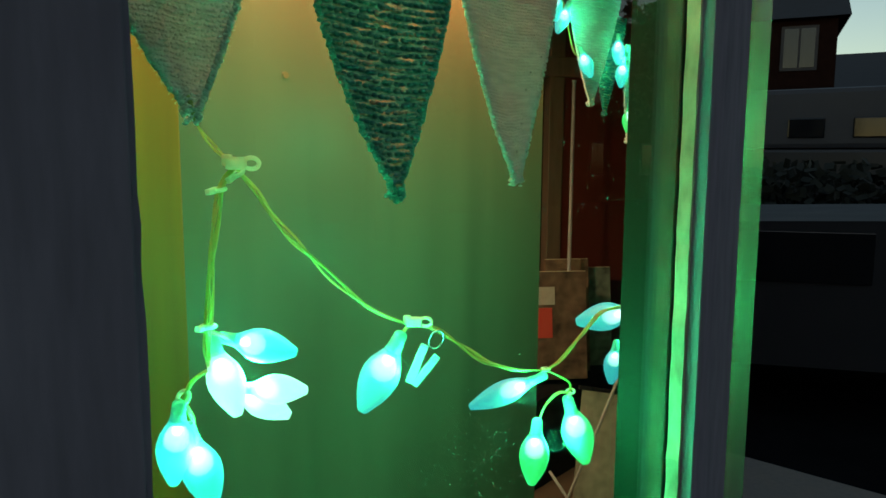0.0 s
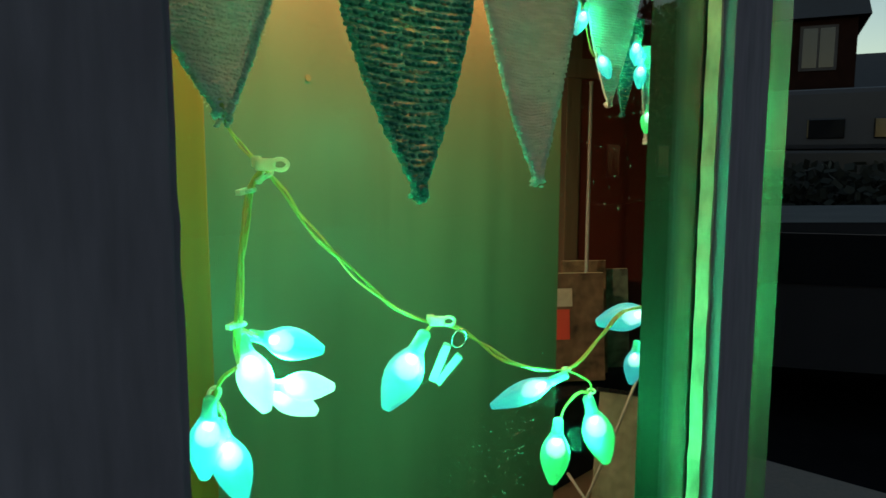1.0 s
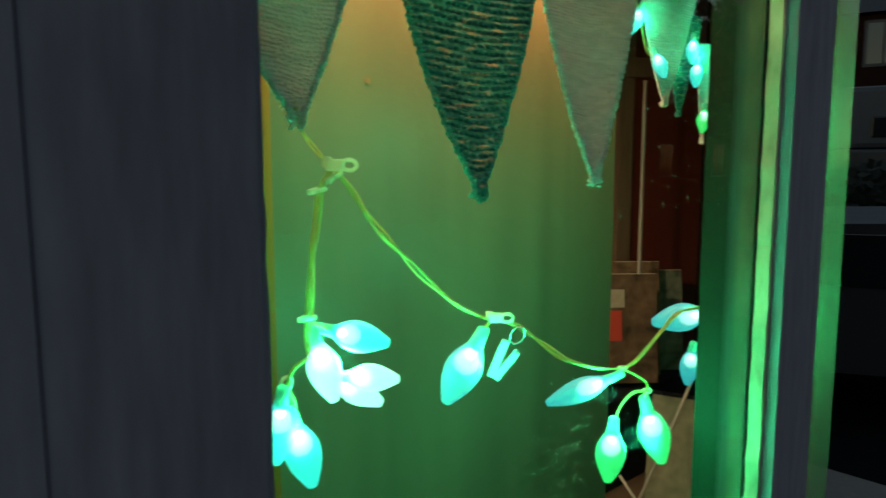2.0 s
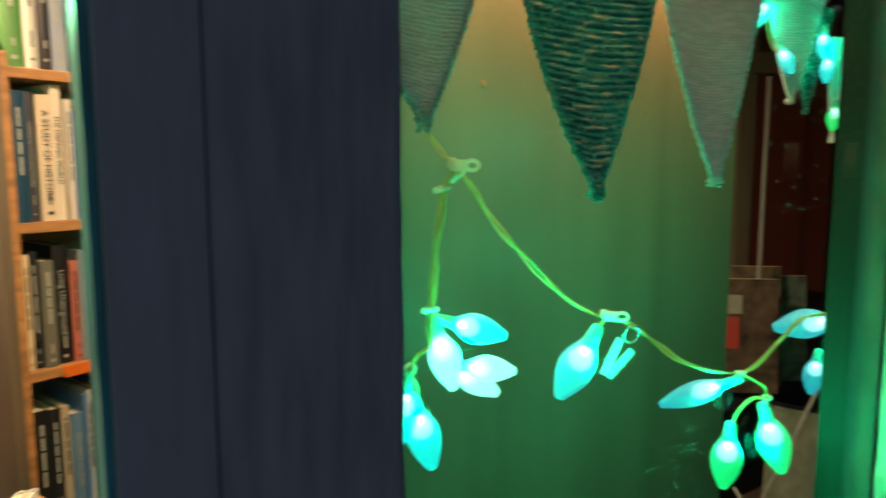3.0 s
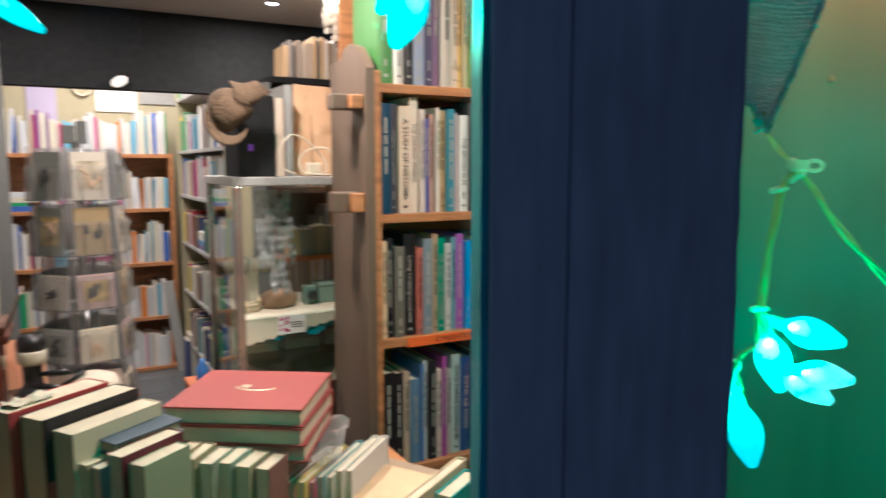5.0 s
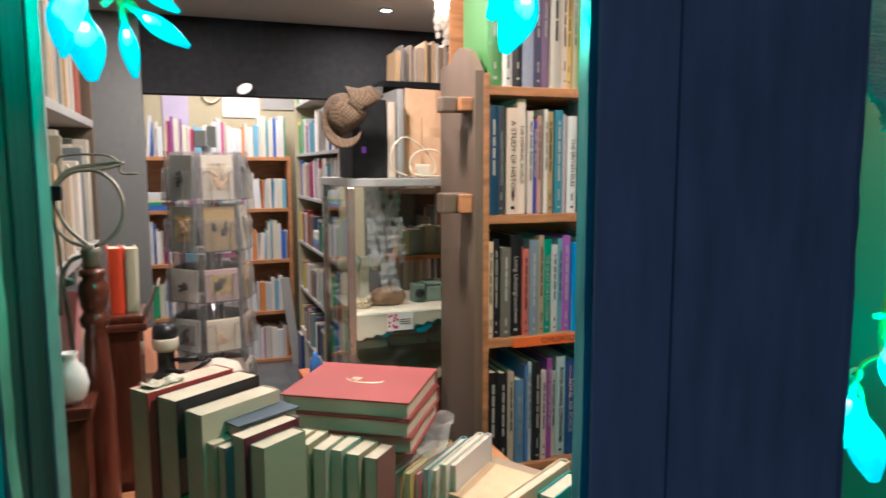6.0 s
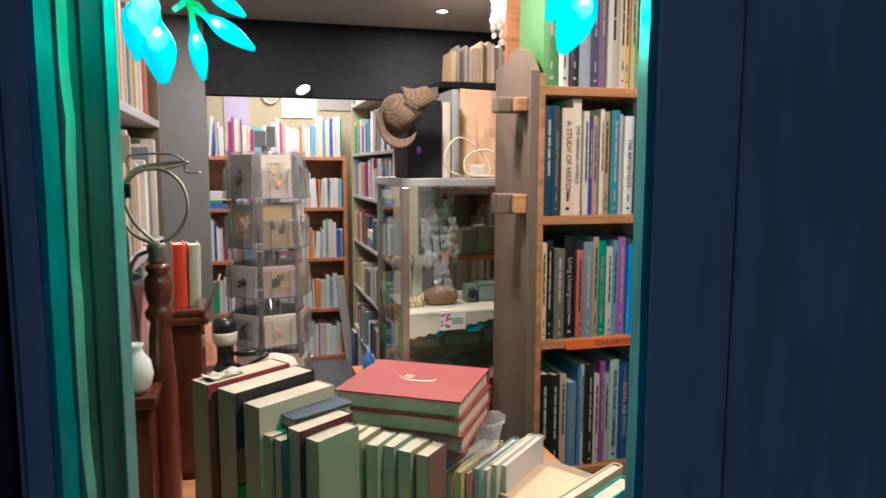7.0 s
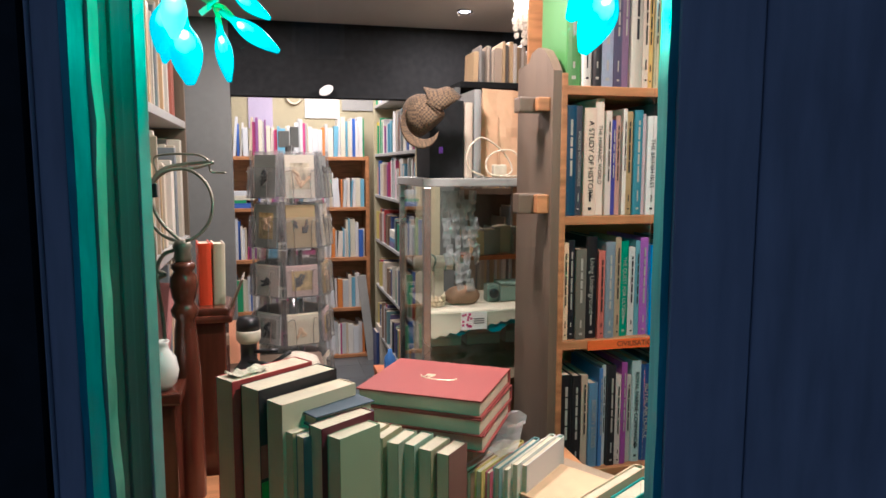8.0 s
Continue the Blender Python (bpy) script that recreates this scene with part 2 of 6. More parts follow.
# asphalt and paving with the darkness of dusk put into their grey
TARMAC = material("dusk_dark_asphalt", (0.012, 0.012, 0.013), 0.95, grain=160, vary=0.3, bump=0.5, spec=0.0)
PAVE = material("dusk_dark_paving", (0.018, 0.018, 0.019), 0.9, grain=60, vary=0.2, bump=0.3, spec=0.0)
# brick, slate and window frames nearly black: dusk put into their colours
BRICKM = material("dusk_dark_brick", (0.020, 0.010, 0.008), 0.9, grain=40, vary=0.35, bump=0.4, spec=0.0)
SLATE = material("dusk_dark_slate", (0.02, 0.02, 0.022), 0.7, grain=18, vary=0.3, bump=0.4)
# white van paint taken almost to black, dusk put into the colour
VANW = material("dusk_dark_van_paint", (0.035, 0.035, 0.042), 0.5, grain=8, vary=0.08, bump=0.02)
TYRE = material("tyre_rubber", (0.015, 0.015, 0.015), 0.8)
# leaf green taken close to black to stand for dusk
LEAFM = material("dusk_dark_foliage", (0.012, 0.016, 0.009), 0.8, grain=30)
BARK = material("tree_bark", (0.07, 0.05, 0.035), 0.9)
DARKG = material("dark_window_glass", (0.01, 0.011, 0.013), 0.08)
STONE = material("dusk_dark_stone", (0.05, 0.05, 0.055), 0.8)
INKD = material("dark_ink", (0.02, 0.02, 0.025), 0.6)
INKW = material("pale_ink", (0.46, 0.44, 0.38), 0.6)
COLOURS = [(0.60, 0.58, 0.52), (0.04, 0.07, 0.22), (0.45, 0.04, 0.04), (0.70, 0.66, 0.55), (0.02, 0.02, 0.025), (0.05, 0.28, 0.16),
           (0.66, 0.30, 0.05), (0.10, 0.28, 0.52), (0.72, 0.70, 0.68), (0.30, 0.20, 0.12), (0.55, 0.12, 0.20), (0.62, 0.52, 0.14),
           (0.16, 0.14, 0.30), (0.74, 0.72, 0.62), (0.20, 0.36, 0.38), (0.12, 0.11, 0.11)]
JACKET = palette("book_jacket", COLOURS)
JACKETS = palette("many_book_jackets", COLOURS, island=True)
BRIGHTJ = palette("bright_book_jacket", [(0.78, 0.72, 0.62), (0.72, 0.66, 0.60), (0.80, 0.78, 0.72), (0.62, 0.36, 0.28), (0.66, 0.56, 0.40), (0.58, 0.60, 0.60), (0.74, 0.72, 0.70), (0.70, 0.25, 0.04), (0.55, 0.03, 0.10), (0.06, 0.15, 0.55), (0.74, 0.70, 0.55), (0.75, 0.60, 0.04),
                                         (0.05, 0.35, 0.14), (0.72, 0.74, 0.76), (0.55, 0.08, 0.25), (0.20, 0.45, 0.62), (0.80, 0.79, 0.76), (0.28, 0.10, 0.30)], island=True)
DULLJ = palette("pale_book_jacket", [(0.62, 0.52, 0.40), (0.50, 0.40, 0.30), (0.66, 0.60, 0.50), (0.45, 0.14, 0.09), (0.60, 0.42, 0.22), (0.30, 0.28, 0.26), (0.70, 0.64, 0.56), (0.20, 0.22, 0.24)], island=True)


# ---------------------------------------------------------------- building helpers
def add_box(bm, x0, x1, y0, y1, z0, z1, bevel=0.0, m=None):
    vs = bmesh.ops.create_cube(bm, size=1.0)["verts"]
    bmesh.ops.transform(bm, verts=vs, matrix=Matrix.Translation(((x0 + x1) / 2, (y0 + y1) / 2, (z0 + z1) / 2)) @ Matrix.Diagonal((abs(x1 - x0), abs(y1 - y0), abs(z1 - z0), 1)))
    if bevel:
        es = list({e for v in vs for e in v.link_edges})
        vs = bmesh.ops.bevel(bm, geom=es, offset=bevel, segments=2, affect="EDGES", profile=0.6)["verts"]
    if m is not None:
        bmesh.ops.transform(bm, verts=list({v for v in vs}), matrix=m)
    return vs


def lathe(bm, profile, n=20, m=None):
    """profile: (radius, height) from bottom to top."""
    rings = []
    for r, z in profile:
        rings.append([bm.verts.new((r * math.cos(2 * math.pi * i / n), r * math.sin(2 * math.pi * i / n), z)) for i in range(n)])
    for a, b in zip(rings, rings[1:]):
        for i in range(n):
            bm.faces.new((a[i], a[(i + 1) % n], b[(i + 1) % n], b[i]))
    bm.faces.new(list(reversed(rings[0])))
    bm.faces.new(rings[-1])
    if m is not None:
        bmesh.ops.transform(bm, verts=[v for r in rings for v in r], matrix=m)


def spline(points, steps=8):
    """A smooth line through the points."""
    p = [Vector(q) for q in points]
    p = [2 * p[0] - p[1]] + p + [2 * p[-1] - p[-2]]
    out = []
    for a, b, c, d in zip(p, p[1:], p[2:], p[3:]):
        for i in range(steps):
            t = i / steps
            out.append(0.5 * ((2 * b) + (c - a) * t + (2 * a - 5 * b + 4 * c - d) * t * t + (3 * b - a - 3 * c + d) * t ** 3))
    return out + [p[-2]]


def tube(bm, line, radius, n=6):
    rings = []
    for i, q in enumerate(line):
        way = (line[min(i + 1, len(line) - 1)] - line[max(i - 1, 0)]).normalized()
        side = way.cross(Vector((0.13, 0.31, 0.94)))
        side = (side if side.length > 1e-4 else way.cross(Vector((1, 0, 0)))).normalized()
        up = way.cross(side)
        rings.append([bm.verts.new(q + radius * (math.cos(2 * math.pi * k / n) * side + math.sin(2 * math.pi * k / n) * up)) for k in range(n)])
    for a, b in zip(rings, rings[1:]):
        for k in range(n):
            bm.faces.new((a[k], a[(k + 1) % n], b[(k + 1) % n], b[k]))
    bm.faces.new(list(reversed(rings[0])))
    bm.faces.new(rings[-1])


def mesh_of(name, bm, mat, smooth=False):
    bmesh.ops.recalc_face_normals(bm, faces=bm.faces)
    me = bpy.data.meshes.new(name)
    bm.to_mesh(me)
    bm.free()
    me.materials.append(mat)
    if smooth:
        for p in me.polygons:
            p.use_smooth = True
    return me


def part(name, bm, mat, parent=None, label="", smooth=False, m=None):
    ob = new(name, mesh_of(name, bm, mat, smooth) if isinstance(bm, bmesh.types.BMesh) else bm)
    if parent is not None:
        ob.parent = parent
    if m is not None:
        ob.matrix_basis = m
    if label:
        ob["label"] = label
    return ob


def thing(name, m, label, category, group="", kind=""):
    ob = new(name)
    ob.matrix_basis = m
    return tagged(ob, label, category, group, kind)


def boxes(*rows, bevel=0.0):
    bm = bmesh.new()
    for r in rows:
        add_box(bm, *r, bevel=bevel)
    return bm


def structure(name, bm, mat, label, category, m=None):
    return tagged(part(name, bm, mat, m=m), label, category, kind="structure")


def lettering(body, size, mat, parent, m, name="title", align="CENTER"):
    cu = bpy.data.curves.new(name, "FONT")
    cu.body, cu.size, cu.extrude, cu.align_x, cu.align_y = body, size, 0.0002, align, "CENTER"
    cu.materials.append(mat)
    ob = new(name, cu)
    ob.parent, ob.matrix_basis = parent, m
    return ob


# ---------------------------------------------------------------- shopfront
TOP, BOT = 2.3, 0.0


def post(x0, x1, groove, label):
    """A shopfront post: two boards with an open joint, navy on its face, teal down the returns."""
    p = thing("window_post", pose(0, 0, 0), label, "post", kind="structure")
    part("board", boxes((x0 + 0.004, groove - 0.0003, 0.0, 0.028, BOT, TOP), bevel=0.0012), NAVY, p)
    part("board", boxes((groove + 0.0003, x1 - 0.004, 0.0015, 0.028, BOT, TOP), bevel=0.0012), NAVY, p)
    part("backing", boxes((x0 + 0.016, x1 - 0.016, 0.0285, 0.07, BOT, TOP)), JAMB, p)
    return p


def ragged_strip(x0, x1, y0, y1, wob, seed):
    """An upright strip whose edges wander a little, as hand-laid paint or putty does."""
    rnd = random.Random(seed)
    bm = bmesh.new()
    rows = []
    z = 0.6
    while z <= 2.0:
        a, b = rnd.uniform(-wob, wob), rnd.uniform(-wob, wob)
        rows.append([bm.verts.new(c) for c in ((x0 + a, y0, z), (x1 + b, y0 + abs(b), z), (x1 + b, y1, z), (x0 + a, y1, z))])
        z += rnd.uniform(0.012, 0.03)
    for r, s in zip(rows, rows[1:]):
        for k in range(4):
            bm.faces.new((r[k], r[(k + 1) % 4], s[(k + 1) % 4], s[k]))
    bm.faces.new(rows[0]), bm.faces.new(rows[-1])
    return bm


mid = post(-0.131, 0.0045, -0.088, "navy painted timber post with an open board joint between two shop windows")
part("edge_paint", ragged_strip(-0.1312, -0.127, 0.003, 0.027, 0.0005, 1), TEAL, mid, "teal strip along the edge")
part("edge_paint", ragged_strip(0.0005, 0.0039, 0.003, 0.027, 0.0006, 2), NAVY, mid)
left = post(-0.463, -0.437, -0.457, "navy painted timber post with chipped teal edge beside the shop window")
part("edge_paint", ragged_strip(-0.441, -0.4365, 0.002, 0.0175, 0.0008, 3), TEAL, left, "ragged teal strip along the edge")
part("putty", ragged_strip(-0.442, -0.4345, 0.0178, 0.0275, 0.0012, 4), PUTTY, left, "cracked cream putty bead")
right = post(0.561, 0.670, 0.6, "navy painted timber corner post with chipped edges at the end of the shopfront")
part("putty", ragged_strip(0.5585, 0.566, 0.012, 0.0255, 0.0013, 5), PUTTY, right, "cracked cream putty bead")

frame_l = thing("window_frame", pose(0, 0, 0), "dark green-grey inner window frame with a pale inner lip", "window frame", kind="structure")
part("jamb", boxes((-0.462, -0.4372, 0.031, 0.040, BOT, TOP), (-0.462, -0.4352, 0.040, 0.050, BOT, TOP), (-0.462, -0.4375, 0.050, 0.066, BOT, TOP), bevel=0.001), JAMB, frame_l)
part("lip", boxes((-0.462, -0.436, 0.0665, 0.080, BOT, TOP), bevel=0.001), PALE, frame_l, "pale grey lip")
frame_r = thing("window_frame", pose(0, 0, 0), "dark green inner window frame at the corner", "window frame", kind="structure")
part("jamb", boxes((0.5615, 0.590, 0.031, 0.086, BOT, TOP), bevel=0.001), JAMBD, frame_r)

for nm, x0, x1 in (("window_1", 0.0015, 0.5595), ("window_2", -0.4345, -0.1325)):
    g = structure(nm, boxes((x0 - 0.004 if nm == "window_2" else x0, x1, 0.0284, 0.0304, BOT + 0.3, TOP)), PANE, "single clear glass shop window pane with dried water marks", "window")
    g.visible_shadow = False
# bead added in place of a glass edge; its lit green is in the colour
corner = structure("corner_bead", boxes((0.672, 0.722, -0.002, 0.012, BOT, TOP), bevel=0.003), clear_plastic("green_tinted_bead", 0.45, (0.28, 0.42, 0.30)), "translucent bead standing in for a glass edge, green light put into its tint", "trim")
# stall riser and head of the shopfront, out of sight but closing it
structure("wall_front", boxes((-3.0, -0.463, 0.0, 0.12, FLOOR, 2.9), (-0.463, 0.75, 0.0, 0.06, FLOOR, 0.30), (-0.463, 0.75, 0.0, 0.12, 2.3, 2.9)), DARK, "nearly black flaking shopfront boarding round the windows", "wall")

# display behind the first window
structure("display_panel", boxes((0.249, 0.944, 0.452, 0.464, FLOOR, 2.3)), PLY, "pale wood-veneer back panel of the window display", "panel")
bm = bmesh.new()
lathe(bm, [(0.0045, 0), (0.004, 0.0008)], 12, pose(0.394, 0.4518, 1.444, 90, 0, 0))
part("knot", bm, LEATH, bpy.data.objects["display_panel"], "small dark knot in the veneer")
structure("display_batten", boxes((0.12, 0.2415, 0.425, 0.47, FLOOR, 2.3), bevel=0.002), BATTEN, "yellow pine upright at the edge of the display", "trim")
# solid black strip standing for the dark of the open joint
structure("gap_shade_strip", boxes((0.2425, 0.2482, 0.4460, 0.4515, FLOOR, 2.3)), DARK, "black strip put in for the shade of the open joint beside the back panel", "trim")
structure("display_side", boxes((-0.012, 0.0, 0.075, 0.47, FLOOR, 2.3)), DARK, "dark partition between the two window displays", "panel")
structure("display_ceiling", boxes((-0.0, 2.38, 0.12, 2.2, 2.31, 2.34)), CEILM, "pale boarded top of the window display", "ceiling")
structure("display_floor", boxes((-0.0, 2.38, 0.075, 2.2, 0.28, 0.30)), BROWN, "brown boarded floor of the window display", "floor")
structure("display_back", boxes((0.95, 2.45, 2.2, 2.23, FLOOR, 2.4)), DARK, "black back wall of the deep window display", "wall")
bm = bmesh.new()
for z0, z1 in ((FLOOR - 0.13, 2.9),):
    lo, hi = [[bm.verts.new((x, y, z)) for x, y in ((0.735, 0.05), (2.42, 0.80), (2.42, 6.0), (2.38, 6.0), (2.38, 0.83), (0.735, 0.09))] for z in (z0, z1)]
    for k in range(6):
        bm.faces.new((lo[k], lo[(k + 1) % 6], hi[(k + 1) % 6], hi[k]))
    bm.faces.new(lo), bm.faces.new(hi)
structure("wall_corner", bm, BRICKM, "dark red wall closing the corner of the display", "wall")

# the shop's shell
structure("floor", boxes((-1.5, 3.0, 0.45, 6.2, FLOOR - 0.1, FLOOR - 0.003)), GROUT, "dark slate tiled shop floor with pale joints", "floor", INSIDE)
structure("ceiling", boxes((-1.5, 2.2, 0.3, 3.0, CEIL, CEIL + 0.05)), CEILM, "pale plaster ceiling with small downlights", "ceiling", INSIDE)
structure("ceiling_back_room", boxes((-1.5, 2.2, 3.02, 6.2, 2.45, 2.5)), CEILM, "pale plaster ceiling of the back room", "ceiling", INSIDE)
structure("wall_beam", boxes((-0.137, 1.4, 3.0, 3.08, 1.63, 2.5)), DARK, "black boarded beam over the wide opening", "beam", INSIDE)
structure("wall_pier", boxes((-1.5, -0.137, 3.0, 3.08, FLOOR, 2.5)), GREYW, "grey painted wall beside the opening", "wall", INSIDE)
structure("wall_pier_right", boxes((1.4, 2.2, 3.0, 3.08, FLOOR, 2.5)), GREYW, "grey painted wall beside the opening", "wall", INSIDE)
structure("wall_back", boxes((-1.5, 2.2, 5.3, 5.36, FLOOR, 2.5)), KHAKI, "khaki painted back wall of the shop", "wall", INSIDE)
structure("wall_left", boxes((-1.55, -1.5, 0.5, 5.4, FLOOR, 2.5)), GREYW, "grey painted side wall", "wall", INSIDE)
structure("wall_right", boxes((2.2, 2.25, 1.2, 5.4, FLOOR, 2.5)), KHAKI, "khaki painted side wall", "wall", INSIDE)
structure("window_ledge", boxes((-0.4, 0.60, 0.75, 1.36, 0.72, 0.75), bevel=0.004), OAK, "wooden display ledge inside the shop window", "ledge", INSIDE)


# ---------------------------------------------------------------- string lights
VIEW_R = Vector((0.67, -0.742, 0))


def bulb_mesh(name, mat):
    """A flame-shaped frosted bulb with a small flat tip."""
    bm = bmesh.new()
    L = BULB_L
    prof = [(0.0058, 0.0), (0.0066, 0.05), (0.0094, 0.14), (0.0124, 0.25), (0.0140, 0.37), (0.0141, 0.49), (0.0126, 0.63), (0.0098, 0.77), (0.0066, 0.89), (0.0046, 0.965), (0.0036, 0.992), (0.0020, 1.0)]
    lathe(bm, [(r, z * L) for r, z in prof], 22)
    return mesh_of(name, bm, mat, True)


def cap_mesh():
    bm = bmesh.new()
    lathe(bm, [(0.0035, -0.014), (0.0050, -0.012), (0.0056, -0.002), (0.0062, 0.001), (0.0056, 0.004)], 14)
    return mesh_of("cap", bm, CAP, True)


BULBS = {"lit": bulb_mesh("bulb", LIT), "dim": bulb_mesh("bulb", DIM), "green": bulb_mesh("bulb", GREENB), "litb": bulb_mesh("bulb", LITB), "white": bulb_mesh("bulb", WHITEB)}
CAPM = cap_mesh()


def led_mesh(mat):
    bm = bmesh.new()
    bmesh.ops.create_icosphere(bm, subdivisions=1, radius=0.0042, matrix=Matrix.Translation((0, 0, 0.0090)))
    return mesh_of("led", bm, mat, True)


LEDM = {"lit": led_mesh(LED), "dim": led_mesh(LEDW), "green": led_mesh(LEDW), "litb": led_mesh(LEDS), "white": led_mesh(LED)}
# nested glowing shells drawn as the soft halo round the LED
bm = bmesh.new()
for r_, z_ in ((0.0050, 0.0092), (0.0058, 0.0098), (0.0068, 0.0108), (0.0078, 0.0122), (0.0088, 0.0140), (0.0098, 0.0162)):
    bmesh.ops.create_icosphere(bm, subdivisions=2, radius=r_, matrix=Matrix.Translation((0, 0, z_)))
HALOM = mesh_of("halo", bm, HALO, True)


def bulb(parent, base, way, look_, size=1.0, fat=1.0):
    turn = Vector(way).to_track_quat("Z", "Y").to_matrix().to_4x4()
    b = part("bulb", BULBS[look_], None, parent, {"lit": "bright frosted green bulb", "dim": "dimmer turquoise bulb", "green": "soft green bulb", "litb": "glowing turquoise green bulb", "white": "dazzlingly bright green bulb"}[look_], m=Matrix.Translation(base) @ turn @ Matrix.Diagonal((size * fat, size * fat, size, 1)))
    part("cap", CAPM, None, b)
    part("led", LEDM[look_], None, b)
    part("glow_shells", HALOM, None, b)
    return b


def strands(parent, points, count, radius, spread, seed):
    """Several thin clear wires that twist loosely round one another."""
    rnd = random.Random(seed)
    line = spline(points, 10)
    bm = bmesh.new()
    for k in range(count):
        ph, tw = rnd.uniform(0, 6.28), rnd.uniform(0.10, 0.22)
        tube(bm, [q + Vector((math.cos(ph + i * tw), math.sin(ph + i * tw), 0.5 * math.sin(ph + i * tw * 1.4))) * spread * (0.4 + 0.6 * math.sin(math.pi * i / max(1, len(line) - 1))) for i, q in enumerate(line)], radius, 6)
    part("cord", bm, CORD, parent, smooth=True)


def tie(parent, at_, tilt=0):
    bm = bmesh.new()
    ring = [Vector((0.0042 * math.cos(a), 0.0042 * math.sin(a), 0)) for a in np.linspace(0, 6.283, 15)]
    tube(bm, ring, 0.0014, 6)
    add_box(bm, 0.003, 0.010, -0.0018, 0.0018, -0.0018, 0.0018, 0.0005)
    part("cable_tie", bm, TIE, parent, m=pose(*at_, 0, tilt, 200), smooth=True)


def dirpx(dx, dy):
    return VIEW_R * dx + Vector((0, 0, -dy))


lights1 = thing("string_lights", pose(0, 0, 0), "string of frosted green flame bulbs on clear wires behind glass", "string lights")
Y = 0.12
strands(lights1, [(0.090, Y, 1.375), (0.094, Y, 1.362), (0.104, Y, 1.350), (0.118, Y, 1.338)], 2, 0.0007, 0.0012, 11)
strands(lights1, [(0.118, Y, 1.338), (0.108, Y, 1.326), (0.104, Y, 1.305), (0.100, Y, 1.275), (0.096, Y, 1.240), (0.094, Y, 1.222), (0.098, Y, 1.208)], 5, 0.0009, 0.0022, 12)
strands(lights1, [(0.118, Y, 1.338), (0.133, Y, 1.322), (0.152, Y, 1.298), (0.174, Y, 1.276), (0.200, Y, 1.253), (0.234, Y, 1.228), (0.272, Y, 1.211)], 4, 0.0009, 0.0020, 13)
strands(lights1, [(0.272, Y, 1.211), (0.300, Y, 1.203), (0.335, Y, 1.183), (0.372, Y, 1.158), (0.42, Y, 1.140), (0.47, Y, 1.129)], 4, 0.0010, 0.0022, 14)
strands(lights1, [(0.47, Y, 1.129), (0.50, Y, 1.134), (0.541, Y, 1.152), (0.602, Y + 0.01, 1.168), (0.655, 0.115, 1.18), (0.695, 0.112, 1.25), (0.71, 0.115, 1.38), (0.70, 0.11, 1.48)], 4, 0.0011, 0.0024, 15)
strands(lights1, [(0.47, Y, 1.129), (0.495, Y, 1.118), (0.514, Y, 1.105), (0.520, Y, 1.092), (0.520, Y, 1.078)], 2, 0.0011, 0.0014, 16)
strands(lights1, [(0.520, Y, 1.092), (0.495, Y, 1.098), (0.470, Y, 1.088), (0.457, Y, 1.068)], 2, 0.0011, 0.0010, 17)
strands(lights1, [(0.094, Y, 1.212), (0.084, Y, 1.207), (0.078, Y, 1.198), (0.074, Y, 1.190)], 2, 0.0014, 0.0008, 18)
strands(lights1, [(0.078, Y, 1.197), (0.083, Y, 1.184), (0.083, Y, 1.172)], 2, 0.0012, 0.0008, 19)
strands(lights1, [(0.096, Y, 1.237), (0.104, Y, 1.233), (0.113, Y, 1.228)], 1, 0.0014, 0.0, 20)
strands(lights1, [(0.272, Y, 1.211), (0.262, Y, 1.204), (0.255, Y, 1.196)], 2, 0.0010, 0.0006, 21)
strands(lights1, [(0.47, Y, 1.129), (0.458, Y, 1.127), (0.445, Y, 1.123)], 2, 0.0010, 0.0006, 22)
# upper run and three bulbs out of view, added to light the flag edges
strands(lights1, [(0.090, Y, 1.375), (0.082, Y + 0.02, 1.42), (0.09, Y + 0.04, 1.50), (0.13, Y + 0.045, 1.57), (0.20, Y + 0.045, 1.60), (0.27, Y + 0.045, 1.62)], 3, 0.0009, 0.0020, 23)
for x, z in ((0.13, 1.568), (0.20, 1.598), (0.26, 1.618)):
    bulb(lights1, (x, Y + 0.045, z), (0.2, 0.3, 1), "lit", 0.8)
for a, t_ in (((0.106, Y, 1.324), 8), ((0.096, Y, 1.240), 0), ((0.47, Y, 1.130), 0), ((0.520, Y, 1.094), 20), ((0.078, Y, 1.199), 60), ((0.119, Y, 1.334), 30)):
    tie(lights1, a, t_)
for base, px, lk, s in (((0.114, Y, 1.228), (123, 25), "lit", 0.90), ((0.101, Y, 1.222), (35, 118), "white", 0.95), ((0.119, Y - 0.01, 1.197), (100, 2), "white", 0.80), ((0.119, Y + 0.004, 1.192), (88, 45), "white", 0.82),
                        ((0.074, Y, 1.187), (-14, 130), "lit", 0.95), ((0.083, Y, 1.170), (32, 120), "lit", 1.0), ((0.254, Y, 1.194), (-50, 100), "dim", 1.28),
                        ((0.444, Y, 1.123), (-105, 47), "dim", 1.5), ((0.456, Y, 1.066), (-6, 90), "green", 1.26), ((0.522, Y, 1.072), (30, 100), "green", 1.42),
                        ((0.685, 0.10, 1.14), (0, 90), "lit", 1.0), ((0.70, 0.115, 1.24), (0, 90), "lit", 1.0), ((0.715, 0.12, 1.36), (0, 90), "lit", 1.0), ((0.69, 0.10, 1.46), (0, 90), "lit", 1.0),
                        ((0.644, Y, 1.162), (-70, 14), "dim", 1.40), ((0.656, Y + 0.02, 1.11), (-6, 60), "dim", 1.0)):
    bulb(lights1, base, dirpx(*px), lk, s * 0.86, 0.66 if s == 1.5 else 1.0)


